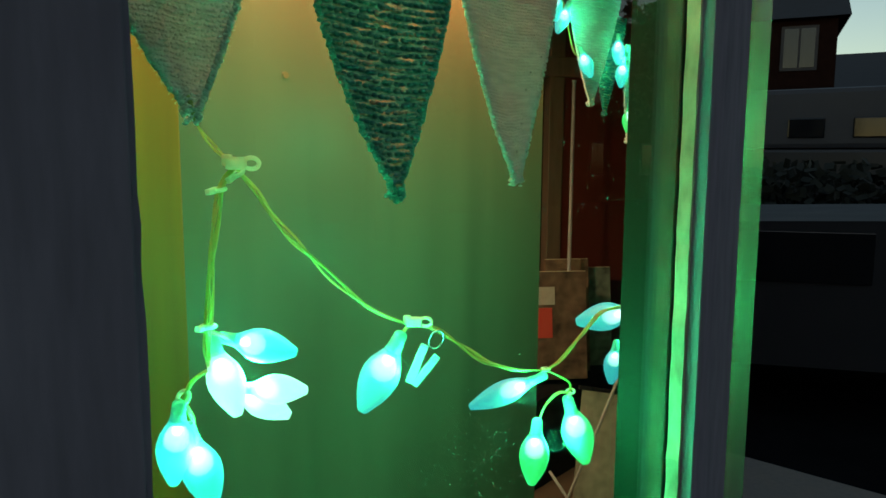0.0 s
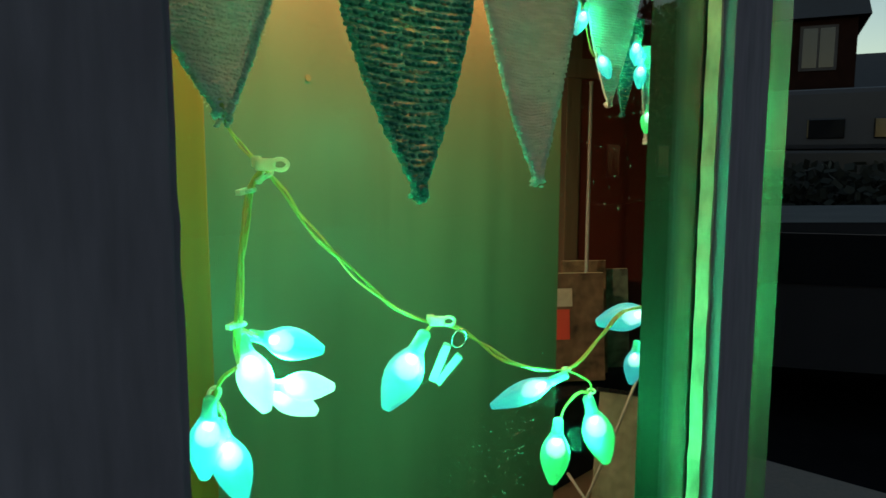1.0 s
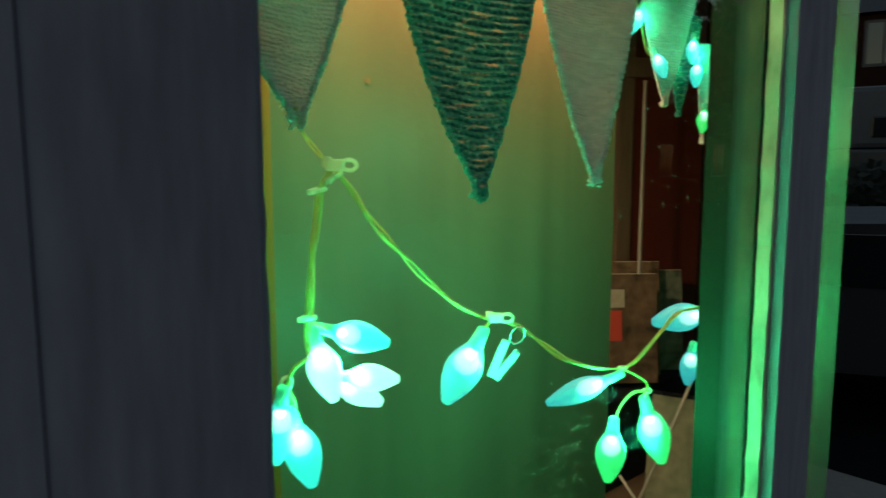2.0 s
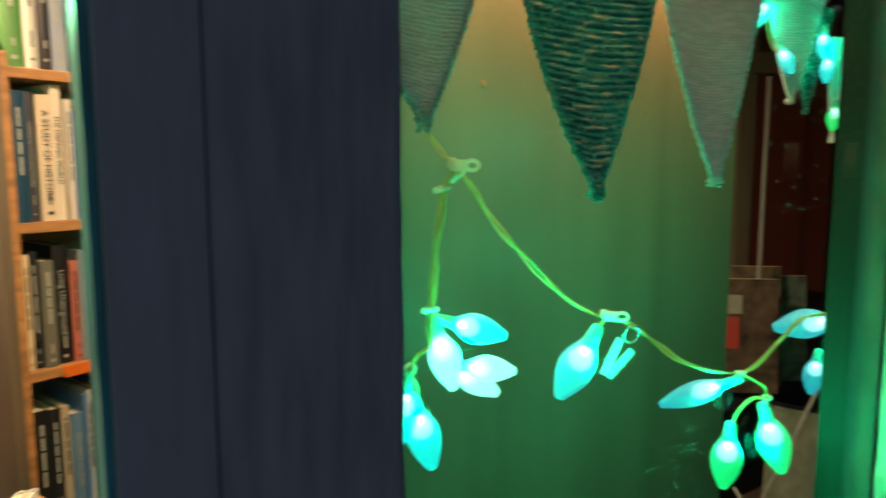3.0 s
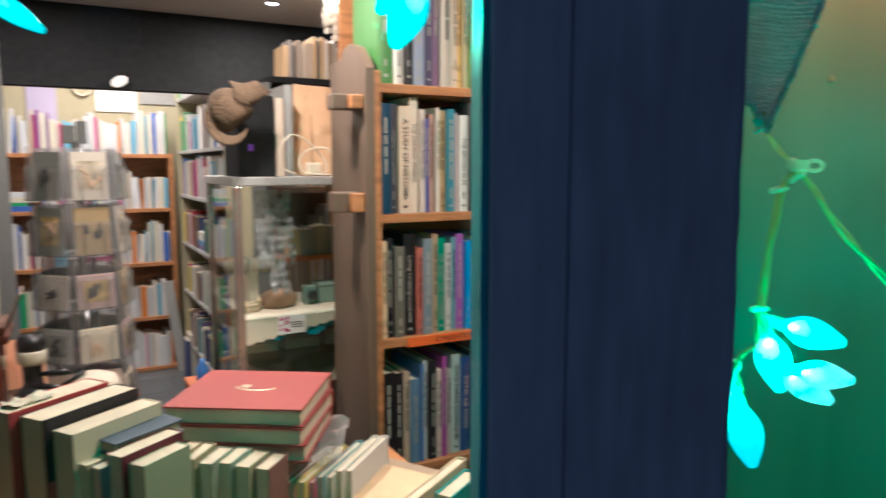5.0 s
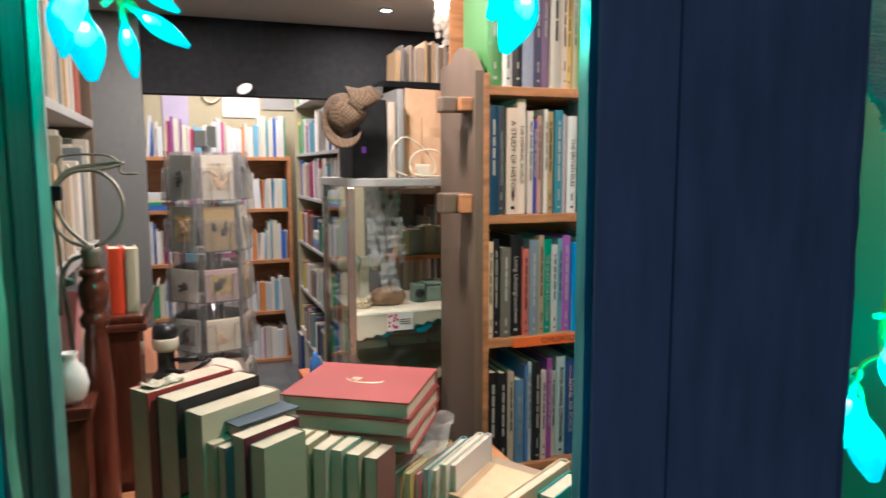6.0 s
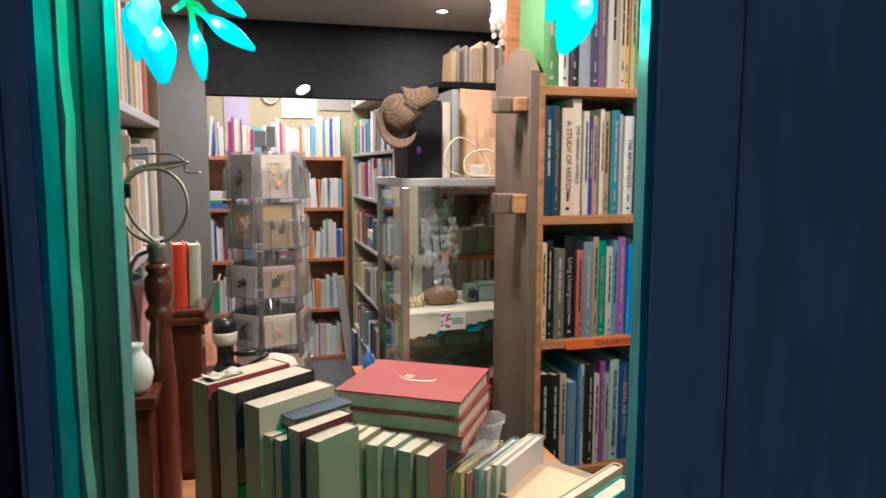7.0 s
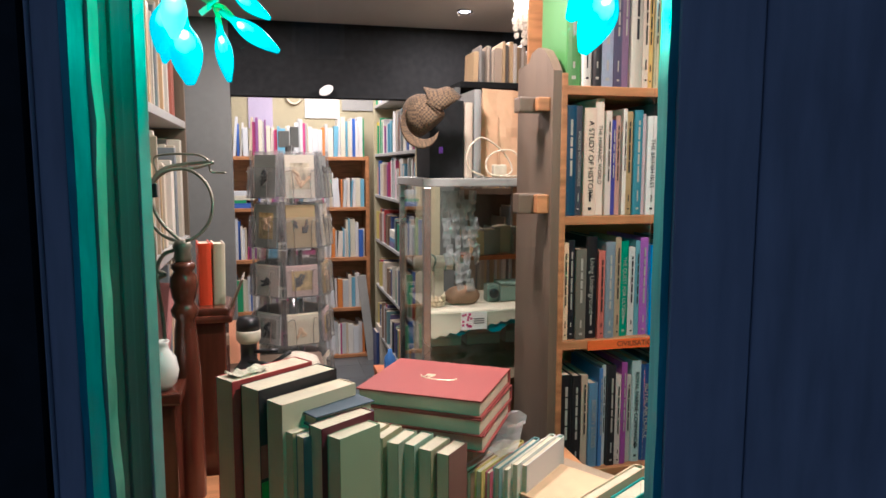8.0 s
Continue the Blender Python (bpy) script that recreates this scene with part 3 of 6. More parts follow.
def hook(at_, turn):
    """A small clear adhesive cord clip with a curled end."""
    t_ = thing("cord_clip", pose(*at_, 0, 0, turn) @ Matrix.Diagonal((0.78, 0.78, 0.78, 1)), "small clear plastic cord clip holding the wires", "clip", "cord clips")
    bm = bmesh.new()
    curl = [Vector((0.011 + 0.0062 * math.cos(a), 0.0, 0.0045 * math.sin(a))) for a in np.linspace(3.6, -2.2, 16)]
    tube(bm, curl, 0.0019, 7)
    part("curl", bm, TIE, t_, smooth=True)
    part("body", boxes((-0.009, 0.007, -0.004, 0.004, -0.005, 0.005), (-0.012, -0.004, -0.003, 0.003, -0.002, 0.007), bevel=0.0018), TIE, t_)


hook((0.116, Y - 0.006, 1.340), -48)
hook((0.272, Y - 0.006, 1.214), -48)

peg = thing("mini_peg", Matrix.Translation((0.283, Y - 0.004, 1.176)) @ pose(0, 0, 0, 0, 0, -48) @ pose(0, 0, 0, 0, 28, 0), "clear turquoise plastic mini clothes peg hanging from the wire", "peg")
part("jaw", boxes((-0.008, -0.001, -0.004, 0.004, -0.018, 0.016), bevel=0.0012), PEG, peg, m=pose(0, 0, 0, 0, -6, 0))
part("jaw", boxes((0.001, 0.007, -0.004, 0.004, -0.018, 0.013), bevel=0.0012), PEG, peg, m=pose(0.001, 0, 0, 0, 10, 0))
bm = bmesh.new()
tube(bm, [Vector((0.0055 * math.cos(a), 0, 0.024 + 0.008 * math.sin(a))) for a in np.linspace(0, 6.2, 16)], 0.0008, 6)
part("ring", bm, STEEL, peg, smooth=True)

lights2 = thing("string_lights", pose(0, 0, 0), "bunched string of glowing turquoise green bulbs hanging in the shop window", "string lights")
R8 = Vector((0.995, 0.104, 0))


def dir8(dx, dy):
    return R8 * dx + Vector((0, 0, -dy))


Z = 0.11
strands(lights2, [(-0.445, Z, 1.52), (-0.432, Z, 1.49), (-0.418, Z, 1.465), (-0.405, Z, 1.445)], 5, 0.0010, 0.0022, 31)
strands(lights2, [(-0.405, Z, 1.448), (-0.401, Z, 1.440), (-0.400, Z, 1.431)], 2, 0.0014, 0.0008, 32)
strands(lights2, [(-0.405, Z, 1.446), (-0.398, Z, 1.444), (-0.391, Z, 1.437)], 2, 0.0014, 0.0008, 33)
strands(lights2, [(-0.405, Z, 1.446), (-0.415, Z, 1.452), (-0.424, Z, 1.450), (-0.428, Z, 1.442)], 2, 0.0014, 0.0008, 34)
strands(lights2, [(-0.14, Z, 1.52), (-0.142, Z, 1.48), (-0.146, Z, 1.452)], 4, 0.0010, 0.0018, 35)
tie(lights2, (-0.405, Z, 1.446), 40)
strands(lights2, [(-0.445, Z, 1.52), (-0.40, Z, 1.60), (-0.30, Z, 1.575), (-0.22, Z, 1.58), (-0.14, Z, 1.52)], 4, 0.0010, 0.0022, 36)
for x in (-0.40, -0.345, -0.29, -0.235, -0.18):
    bulb(lights2, (x, Z + 0.01, 1.575), (0.3 * math.sin(x * 90), 0.25, -1), "litb", 0.9)
for base, px, lk, s in (((-0.426, Z, 1.434), (12, 120), "litb", 0.86), ((-0.423, Z - 0.016, 1.452), (-4, 90), "white", 0.66), ((-0.436, Z, 1.448), (-14, 80), "litb", 0.72), ((-0.441, Z + 0.01, 1.428), (-8, 40), "litb", 0.40),
                        ((-0.400, Z, 1.429), (14, 90), "litb", 0.72), ((-0.391, Z, 1.436), (80, 55), "litb", 0.78), ((-0.390, Z, 1.453), (60, 42), "litb", 0.62),
                        ((-0.1465, Z, 1.450), (-42, 100), "litb", 0.92), ((-0.150, Z + 0.01, 1.462), (-60, 80), "litb", 0.78)):
    bulb(lights2, base, dir8(*px), lk, s * 0.9, 0.62 if px in ((14, 90), (80, 55), (60, 42)) else 1.0)

lights3 = thing("string_lights", pose(0, 0, 0), "far string of small green bulbs among the bunting", "string lights")
strands(lights3, [(1.00, 0.52, 1.75), (1.10, 0.52, 1.66), (1.16, 0.52, 1.56), (1.28, 0.52, 1.62), (1.30, 0.51, 1.70), (1.42, 0.52, 1.8)], 3, 0.0012, 0.003, 41)
for base, px, lk in (((1.298, 0.50, 1.605), (0, 100), "lit"), ((1.302, 0.49, 1.555), (-4, 100), "lit"), ((1.046, 0.50, 1.66), (5, 100), "lit"), ((1.15, 0.50, 1.56), (30, 70), "lit"), ((1.09, 0.50, 1.64), (-30, 80), "dim"), ((1.36, 0.5, 1.46), (-5, 100), "green")):
    bulb(lights3, base, dirpx(*px), lk, 1.0)


# ---------------------------------------------------------------- knitted bunting
def flag(tip, left, right, mat, label, seed, curl=0.006, border=None, row=0.0052, relief=0.42):
    """A knitted pennant in garter stitch: a thin ground, rows of raised stitches on both faces, thicker stitches along the edges and a rolled tip."""
    rnd = random.Random(seed)
    tip, left, right = Vector(tip), Vector(left), Vector(right)
    high, wide = left.z - tip.z, (right - left).length

    def ends(f):
        g_ = max(f, 0.02) ** 0.77
        a, b = tip.lerp(left, g_), tip.lerp(right, g_)
        c, half = (a + b) / 2, max((b - a).length / 2, 0.055 * wide)
        d = (right - left).normalized() * half
        a, b = c - d, c + d
        a.z = b.z = tip.z + high * f
        return a, b

    def place(f, g):
        a, b = ends(f)
        return a.lerp(b, g) + Vector((0, curl * math.sin(3.0 * f + 2 * g), 0.002 * math.sin(5 * g + seed)))

    def stitch(vs, fs, c, rx, ry, rz, roll):
        n, i0 = 7, len(vs)
        cr, sr = math.cos(roll), math.sin(roll)
        for t in (0.9, 0.0, -0.9):
            k = math.cos(t)
            for j in range(n):
                x, y, z = rx * math.sin(t), ry * k * math.cos(6.283 * j / n), rz * k * math.sin(6.283 * j / n)
                vs.append((c.x + x * cr - z * sr, c.y + y, c.z + x * sr + z * cr))
        for r in range(2):
            for j in range(n):
                p, q = i0 + r * n + j, i0 + r * n + (j + 1) % n
                fs.append((p, q, q + n, p + n))
        fs.append(tuple(range(i0, i0 + n)))
        fs.append(tuple(range(i0 + 2 * n, i0 + 3 * n)))

    vs, fs, rows, cols = [], [], 40, 14
    for i in range(rows + 1):
        vs += [tuple(place(i / rows, j / cols)) for j in range(cols + 1)]
    for i in range(rows):
        for j in range(cols):
            p = i * (cols + 1) + j
            fs.append((p, p + 1, p + cols + 2, p + cols + 1))
    ev, ef = [], []
    count = int(high / row)
    for i in range(count):
        f = (i + 0.5) / count
        a, b = ends(f)
        n = max(2, int((b - a).length / (row * 1.12)))
        for j in range(n):
            g = (j + 0.5 + rnd.uniform(-0.2, 0.2)) / n
            c = place(f, min(max(g, 0.02), 0.98))
            for side in (-1, 1):
                stitch(vs, fs, c + Vector((0, side * 0.0010, rnd.uniform(-0.0005, 0.0005))), row * rnd.uniform(0.50, 0.66), row * relief * rnd.uniform(0.8, 1.2), row * rnd.uniform(0.30, 0.44), rnd.uniform(-0.35, 0.35))
        for g, sg in ((0.0, -1), (1.0, 1)):
            for h_ in (0.0, 0.5):
                c = place(min(1.0, f + h_ / count), g) + Vector((sg * rnd.uniform(-0.0008, 0.0010), rnd.uniform(-0.001, 0.001), 0))
                stitch(ev, ef, c, max(row, 0.0040) * rnd.uniform(0.38, 0.58), 0.0030, max(row, 0.0040) * rnd.uniform(0.38, 0.58), rnd.uniform(-0.8, 0.8))
    for k in range(26):
        a_ = rnd.uniform(0, 6.283)
        c = place(0.015, 0.5) + Vector((0.05 * wide * math.cos(a_), rnd.uniform(-0.003, 0.003), 0.004 * math.sin(a_) + rnd.uniform(-0.001, 0.003)))
        stitch(ev, ef, c, row * 0.5, 0.0028, row * 0.42, rnd.uniform(-1, 1))
    # loose fibres
    for k in range(420):
        c = place(rnd.random(), rnd.choice((0.0, 1.0)))
        w = Vector((rnd.uniform(-1, 1), rnd.uniform(-0.6, 0.6), rnd.uniform(-1, 0.5))).normalized() * rnd.uniform(0.0022, 0.0042)
        stitch(ev, ef, c + w * 0.8, 0.0016, 0.00016, 0.00016, math.atan2(w.z, w.x))
    me = bpy.data.meshes.new("bunting_flag")
    me.from_pydata(vs, [], fs)
    me.materials.append(mat)
    me.shade_smooth()
    ob = tagged(part("bunting_flag", me, None), label, "bunting", "knitted bunting flags")
    me = bpy.data.meshes.new("edging")
    me.from_pydata(ev, [], ef)
    me.materials.append(border or mat)
    me.shade_smooth()
    part("edging", me, None, ob, "looser fuzzy wool along the edges")


flag((0.0905, 0.115, 1.366), (0.030, 0.115, 1.475), (0.128, 0.115, 1.475), GREYWOOL, "pale grey knitted bunting flag hanging behind the window", 51, border=EDGEWOOL, row=0.0028, relief=0.25)
flag((0.262, 0.12, 1.314), (0.170, 0.12, 1.490), (0.316, 0.12, 1.490), TEALWOOL, "teal and beige striped knitted bunting flag behind the window", 52, border=TEALEDGE)
flag((0.418, 0.12, 1.322), (0.325, 0.12, 1.510), (0.470, 0.12, 1.510), GREYWOOL, "grey knitted bunting flag with fuzzy edges behind the window", 53, 0.003, EDGEWOOL, 0.0028, 0.2)
flag((1.196, 0.50, 1.458), (1.085, 0.50, 1.72), (1.30, 0.50, 1.72), GREYWOOL, "grey knitted bunting flag deep in the window display", 54)
flag((1.290, 0.52, 1.443), (1.230, 0.52, 1.66), (1.355, 0.52, 1.66), TEALWOOL, "teal striped knitted bunting flag deep in the window display", 55)
flag((1.362, 0.50, 1.385), (1.335, 0.50, 1.60), (1.375, 0.50, 1.60), GREYWOOL, "narrow pale knitted bunting flag deep in the window display", 56)
bm = bmesh.new()
tube(bm, spline([(-0.0, 0.118, 1.482), (0.16, 0.118, 1.490), (0.32, 0.118, 1.498), (0.48, 0.118, 1.515), (0.70, 0.2, 1.56), (1.08, 0.5, 1.722), (1.38, 0.5, 1.70)]), 0.0012, 6)
tagged(part("bunting_line", bm, CABLE, smooth=True), "cream cord carrying the knitted bunting", "cord")


# ---------------------------------------------------------------- books
def book_meshes(w, d, h, cover, round_spine=True, over=0.003):
    """Cover and page block of a book standing on its tail, spine towards -y."""
    t = min(0.0028, w * 0.14) if over > 0.001 else 0.0014
    bm = bmesh.new()
    add_box(bm, -w / 2, -w / 2 + t, 0.003, d, 0, h, 0.0006)
    add_box(bm, w / 2 - t, w / 2, 0.003, d, 0, h, 0.0006)
    n = 6
    arc = [(w / 2 * math.sin(a), 0.004 - 0.004 * math.cos(a) * (1 if round_spine else 0.3)) for a in np.linspace(-1.5, 1.5, n)]
    inner = [(x * 0.8, y + t) for x, y in arc]
    lo = [[bm.verts.new((x, y, z)) for x, y in arc + inner[::-1]] for z in (0, h)]
    k = len(lo[0])
    for i in range(k):
        bm.faces.new((lo[0][i], lo[0][(i + 1) % k], lo[1][(i + 1) % k], lo[1][i]))
    bm.faces.new(lo[0]), bm.faces.new(lo[1])
    c = mesh_of("book", bm, cover)
    p = mesh_of("pages", boxes((-w / 2 + t, w / 2 - t, 0.006, d - over * 1.3, over, h - over)), PAGES)
    return c, p


def solid(name, colour, rough=0.4):
    return material(name, colour, rough, grain=220, vary=0.12, bump=0.08)


def make_book(meshes, m, label, group="", titles=()):
    b = part("book", meshes[0], None, m=m)
    tagged(b, label, "book", group)
    part("pages", meshes[1], None, b)
    for body, size, ink, zc, h in titles:
        lettering(body, size, ink, b, pose(0, -0.0008, zc, 90, 90, 0))
    return b


def shelf_row(m, length, height, depth, cover, label, group, seed, sizes=6, lean_end=False, fill=1.0, thin=1.0):
    """A row of books along +x from the pose m."""
    rnd = random.Random(seed)
    kinds = []
    for _ in range(sizes):
        w, h, d = thin * rnd.uniform(0.013, 0.036), height * rnd.uniform(0.72, 0.97), depth * rnd.uniform(0.75, 0.98)
        kinds.append((w, h, d, book_meshes(w, d, h, cover)))
    x, last = 0.0, None
    while x < length * fill:
        w, h, d, ms = rnd.choice(kinds)
        if x + w > length:
            break
        tilt = 0 if rnd.random() < 0.88 else rnd.uniform(0.5, 3)
        make_book(ms, m @ pose(x + w / 2, rnd.uniform(0, 0.018), 0, 0, tilt, rnd.uniform(-1, 1)), label, group)
        x += w + 0.0008 + math.sin(radians(tilt)) * h * 0.5


def packed_row(name, m, length, height, depth, cover, label, seed, thin=1.0):
    """A far row of many small books as one object: upright runs, a few leaning, now and then a short pile."""
    rnd_ = random.Random(seed)
    bm, pages = bmesh.new(), bmesh.new()

    def one(w, d, h, at_):
        add_box(bm, -w / 2, w / 2, 0, d, 0.0005, h, 0.0012, at_)
        vs = bmesh.ops.create_cube(pages, size=1.0)["verts"]
        bmesh.ops.transform(pages, verts=vs, matrix=at_ @ pose(0, d / 2, h) @ Matrix.Diagonal((w * 0.76, d * 0.95, 0.003, 1)))

    x, run, tall = 0.0, 0, 0.85
    while x < length - 0.01:
        if run <= 0:
            run, tall = rnd_.randint(3, 9), rnd_.uniform(0.66, 0.98)
            if rnd_.random() < 0.10 and length - x > 0.2 and thin > 0.8:
                z = 0.0
                for _ in range(rnd_.randint(2, 4)):
                    t, l = rnd_.uniform(0.018, 0.034), rnd_.uniform(0.13, 0.18)
                    one(t, depth * 0.9, l, pose(x + l / 2 - 0.09, 0.01, z + t / 2, 0, 90, 0))
                    z += t + 0.001
                x += 0.19
                continue
        run -= 1
        w = min(thin * rnd_.choice((rnd_.uniform(0.008, 0.018), rnd_.uniform(0.016, 0.042))), length - x)
        h, d, y = height * min(1.0, tall * rnd_.uniform(0.88, 1.06)), depth * rnd_.uniform(0.70, 0.98), rnd_.uniform(0, 0.03)
        lean = 0 if rnd_.random() < 0.86 else rnd_.uniform(-5, 6)
        one(w, d, h, pose(x + w / 2, y, 0, 0, lean, rnd_.uniform(-2, 2)))
        x += w + 0.001 + abs(math.sin(radians(lean))) * h * 0.4
    ob = tagged(part(name, bm, cover, m=m), label, "books", kind="stuff")
    part("page_edges", pages, PAGES, ob)


# near bookcase
U0, U1, V0, V1 = 0.63, 1.22, 1.45, 1.67
case = thing("bookcase", INSIDE, "pine bookcase with shaped oak end panel, full of history books", "bookcase")
bm = bmesh.new()
outline = [(V0 - 0.012, FLOOR), (V0 - 0.012, 0.66), (V0 - 0.002, 0.70), (V0 - 0.002, 1.55), (V0 + 0.02, 1.575), (V0 + 0.05, 1.60), (V0 + 0.09, 1.612), (V0 + 0.13, 1.605), (V0 + 0.15, 1.585), (V1, 1.58), (V1, FLOOR)]
a = [bm.verts.new((U0 - 0.022, v, z)) for v, z in outline]
b = [bm.verts.new((U0 - 0.002, v, z)) for v, z in outline]
for i in range(len(a)):
    j = (i + 1) % len(a)
    bm.faces.new((a[i], a[j], b[j], b[i]))
bm.faces.new(a), bm.faces.new(b)
part("end_panel", bm, BROWN, case, "grey-brown oak end panel with a shaped top")
part("end_edge", boxes((U0 - 0.002, U0 + 0.012, V0 - 0.004, V0 + 0.018, FLOOR, 1.545), bevel=0.002), OAK, case, "orange pine edging")
part("back_panel", boxes((U0, U1, V1 - 0.008, V1, FLOOR, 1.9)), OAK, case)
part("far_end", boxes((U1, U1 + 0.02, V0, V1, FLOOR, 1.9)), OAK, case)
LEVELS = (1.519, 1.232, 0.945, 0.632, 0.33)
for z in LEVELS:
    part("shelf", boxes((U0, U1, V0, V1 - 0.008, z - 0.020, z), bevel=0.002), OAK, case)
for z0, z1 in ((1.462, 1.496), (1.236, 1.282)):
    part("bracket", boxes((U0 - 0.085, U0 - 0.0225, V0 + 0.035, V0 + 0.075, z0, z1), bevel=0.004), BROWN, case, "dark oak bracket block")
    part("bracket_end", boxes((U0 - 0.050, U0 + 0.0, V0 + 0.012, V0 + 0.0345, z0 + 0.002, z1 - 0.002), bevel=0.003), OAK, case, "orange pine block end")
part("shelf_label", boxes((U0 + 0.075, U1 - 0.1, V0 - 0.0035, V0 - 0.001, 0.922, 0.944)), solid("orange_card", (0.85, 0.16, 0.01), 0.6), case, "orange card shelf label")
lettering("CIVILISATION", 0.017, INKD, case, INSIDE.inverted() @ INSIDE @ pose(U0 + 0.20, V0 - 0.0042, 0.933, 90, 0, 0), "shelf_lettering")

# (width, height, depth, cover colour, title, title colour, title size, title height centre)
W_, K_ = INKW, INKD
ROW1 = [(0.034, 0.30, (0.10, 0.26, 0.07), "", W_), (0.022, 0.30, (0.62, 0.60, 0.54), "", K_), (0.024, 0.31, (0.03, 0.03, 0.035), "", W_), (0.030, 0.28, (0.36, 0.40, 0.52), "", W_), (0.020, 0.27, (0.08, 0.07, 0.14), "", W_), (0.016, 0.30, (0.20, 0.12, 0.22), "", W_),
        (0.028, 0.28, (0.50, 0.46, 0.38), "", K_), (0.015, 0.31, (0.72, 0.60, 0.48), "", K_), (0.014, 0.29, (0.72, 0.48, 0.12), "", K_), (0.012, 0.30, (0.55, 0.50, 0.30), "", K_), (0.010, 0.29, (0.22, 0.38, 0.10), "", K_), (0.020, 0.28, (0.55, 0.02, 0.04), "ENGLAND", W_),
        (0.024, 0.28, (0.66, 0.60, 0.52), "", K_), (0.03, 0.27, (0.05, 0.10, 0.25), "", W_), (0.03, 0.29, (0.4, 0.35, 0.3), "", K_)]
ROW2 = [(0.026, 0.245, (0.015, 0.06, 0.12), "", W_), (0.016, 0.245, (0.05, 0.05, 0.07), "WALKING WITH DINOSAURS", W_), (0.030, 0.240, (0.76, 0.60, 0.46), "A STUDY OF HISTORY", K_), (0.022, 0.262, (0.78, 0.66, 0.54), "THE HISPANIC WORLD", K_), (0.014, 0.235, (0.70, 0.62, 0.55), "", K_),
        (0.012, 0.215, (0.06, 0.06, 0.32), "", W_), (0.012, 0.225, (0.50, 0.30, 0.24), "", K_), (0.010, 0.24, (0.72, 0.68, 0.60), "", K_), (0.016, 0.235, (0.42, 0.30, 0.14), "", K_), (0.022, 0.238, (0.06, 0.24, 0.32), "", W_), (0.008, 0.23, (0.5, 0.40, 0.42), "", K_), (0.024, 0.225, (0.72, 0.72, 0.68), "THE BRITISH ISLES", K_),
        (0.024, 0.255, (0.035, 0.035, 0.04), "BRITAIN", W_), (0.018, 0.23, (0.60, 0.50, 0.50), "", K_), (0.03, 0.24, (0.10, 0.12, 0.3), "", W_), (0.03, 0.24, (0.3, 0.1, 0.08), "", W_), (0.03, 0.22, (0.6, 0.55, 0.4), "", K_)]
ROW3 = [(0.014, 0.225, (0.78, 0.58, 0.36), "", K_), (0.016, 0.23, (0.02, 0.02, 0.025), "", W_), (0.026, 0.21, (0.16, 0.15, 0.12), "", W_), (0.028, 0.238, (0.015, 0.015, 0.018), "Living Underground", W_), (0.016, 0.205, (0.55, 0.16, 0.12), "", K_), (0.024, 0.225, (0.22, 0.28, 0.34), "", W_), (0.014, 0.235, (0.42, 0.32, 0.20), "", K_),
        (0.022, 0.225, (0.01, 0.28, 0.17), "THE QUEST FOR ULYSSES", W_), (0.016, 0.21, (0.60, 0.62, 0.60), "", K_), (0.012, 0.225, (0.16, 0.36, 0.44), "", K_), (0.020, 0.232, (0.36, 0.12, 0.48), "", W_), (0.028, 0.215, (0.01, 0.30, 0.78), "", W_), (0.02, 0.22, (0.5, 0.5, 0.46), "", K_), (0.03, 0.23, (0.08, 0.08, 0.1), "", W_), (0.03, 0.22, (0.5, 0.2, 0.1), "", W_), (0.025, 0.22, (0.2, 0.3, 0.2), "", W_)]
ROW4 = [(0.030, 0.23, (0.012, 0.012, 0.014), "", W_), (0.024, 0.225, (0.015, 0.015, 0.018), "", W_), (0.016, 0.225, (0.56, 0.44, 0.32), "", K_), (0.024, 0.205, (0.14, 0.26, 0.42), "SECURITY STUDIES", W_), (0.010, 0.24, (0.10, 0.22, 0.50), "", W_), (0.010, 0.245, (0.58, 0.60, 0.60), "", K_), (0.020, 0.245, (0.02, 0.02, 0.025), "", W_),
        (0.014, 0.22, (0.66, 0.56, 0.50), "", K_), (0.014, 0.25, (0.34, 0.08, 0.34), "", W_), (0.014, 0.215, (0.50, 0.48, 0.42), "", K_), (0.024, 0.25, (0.46, 0.58, 0.58), "ROYAL MARINE COMMANDO", K_), (0.028, 0.24, (0.02, 0.07, 0.24), "ROYAL AIR FORCE", W_), (0.024, 0.25, (0.03, 0.03, 0.03), "", W_), (0.024, 0.24, (0.5, 0.45, 0.4), "", K_), (0.03, 0.24, (0.1, 0.1, 0.2), "", W_), (0.03, 0.23, (0.5, 0.3, 0.2), "", W_)]
rnd = random.Random(7)
serial = 0
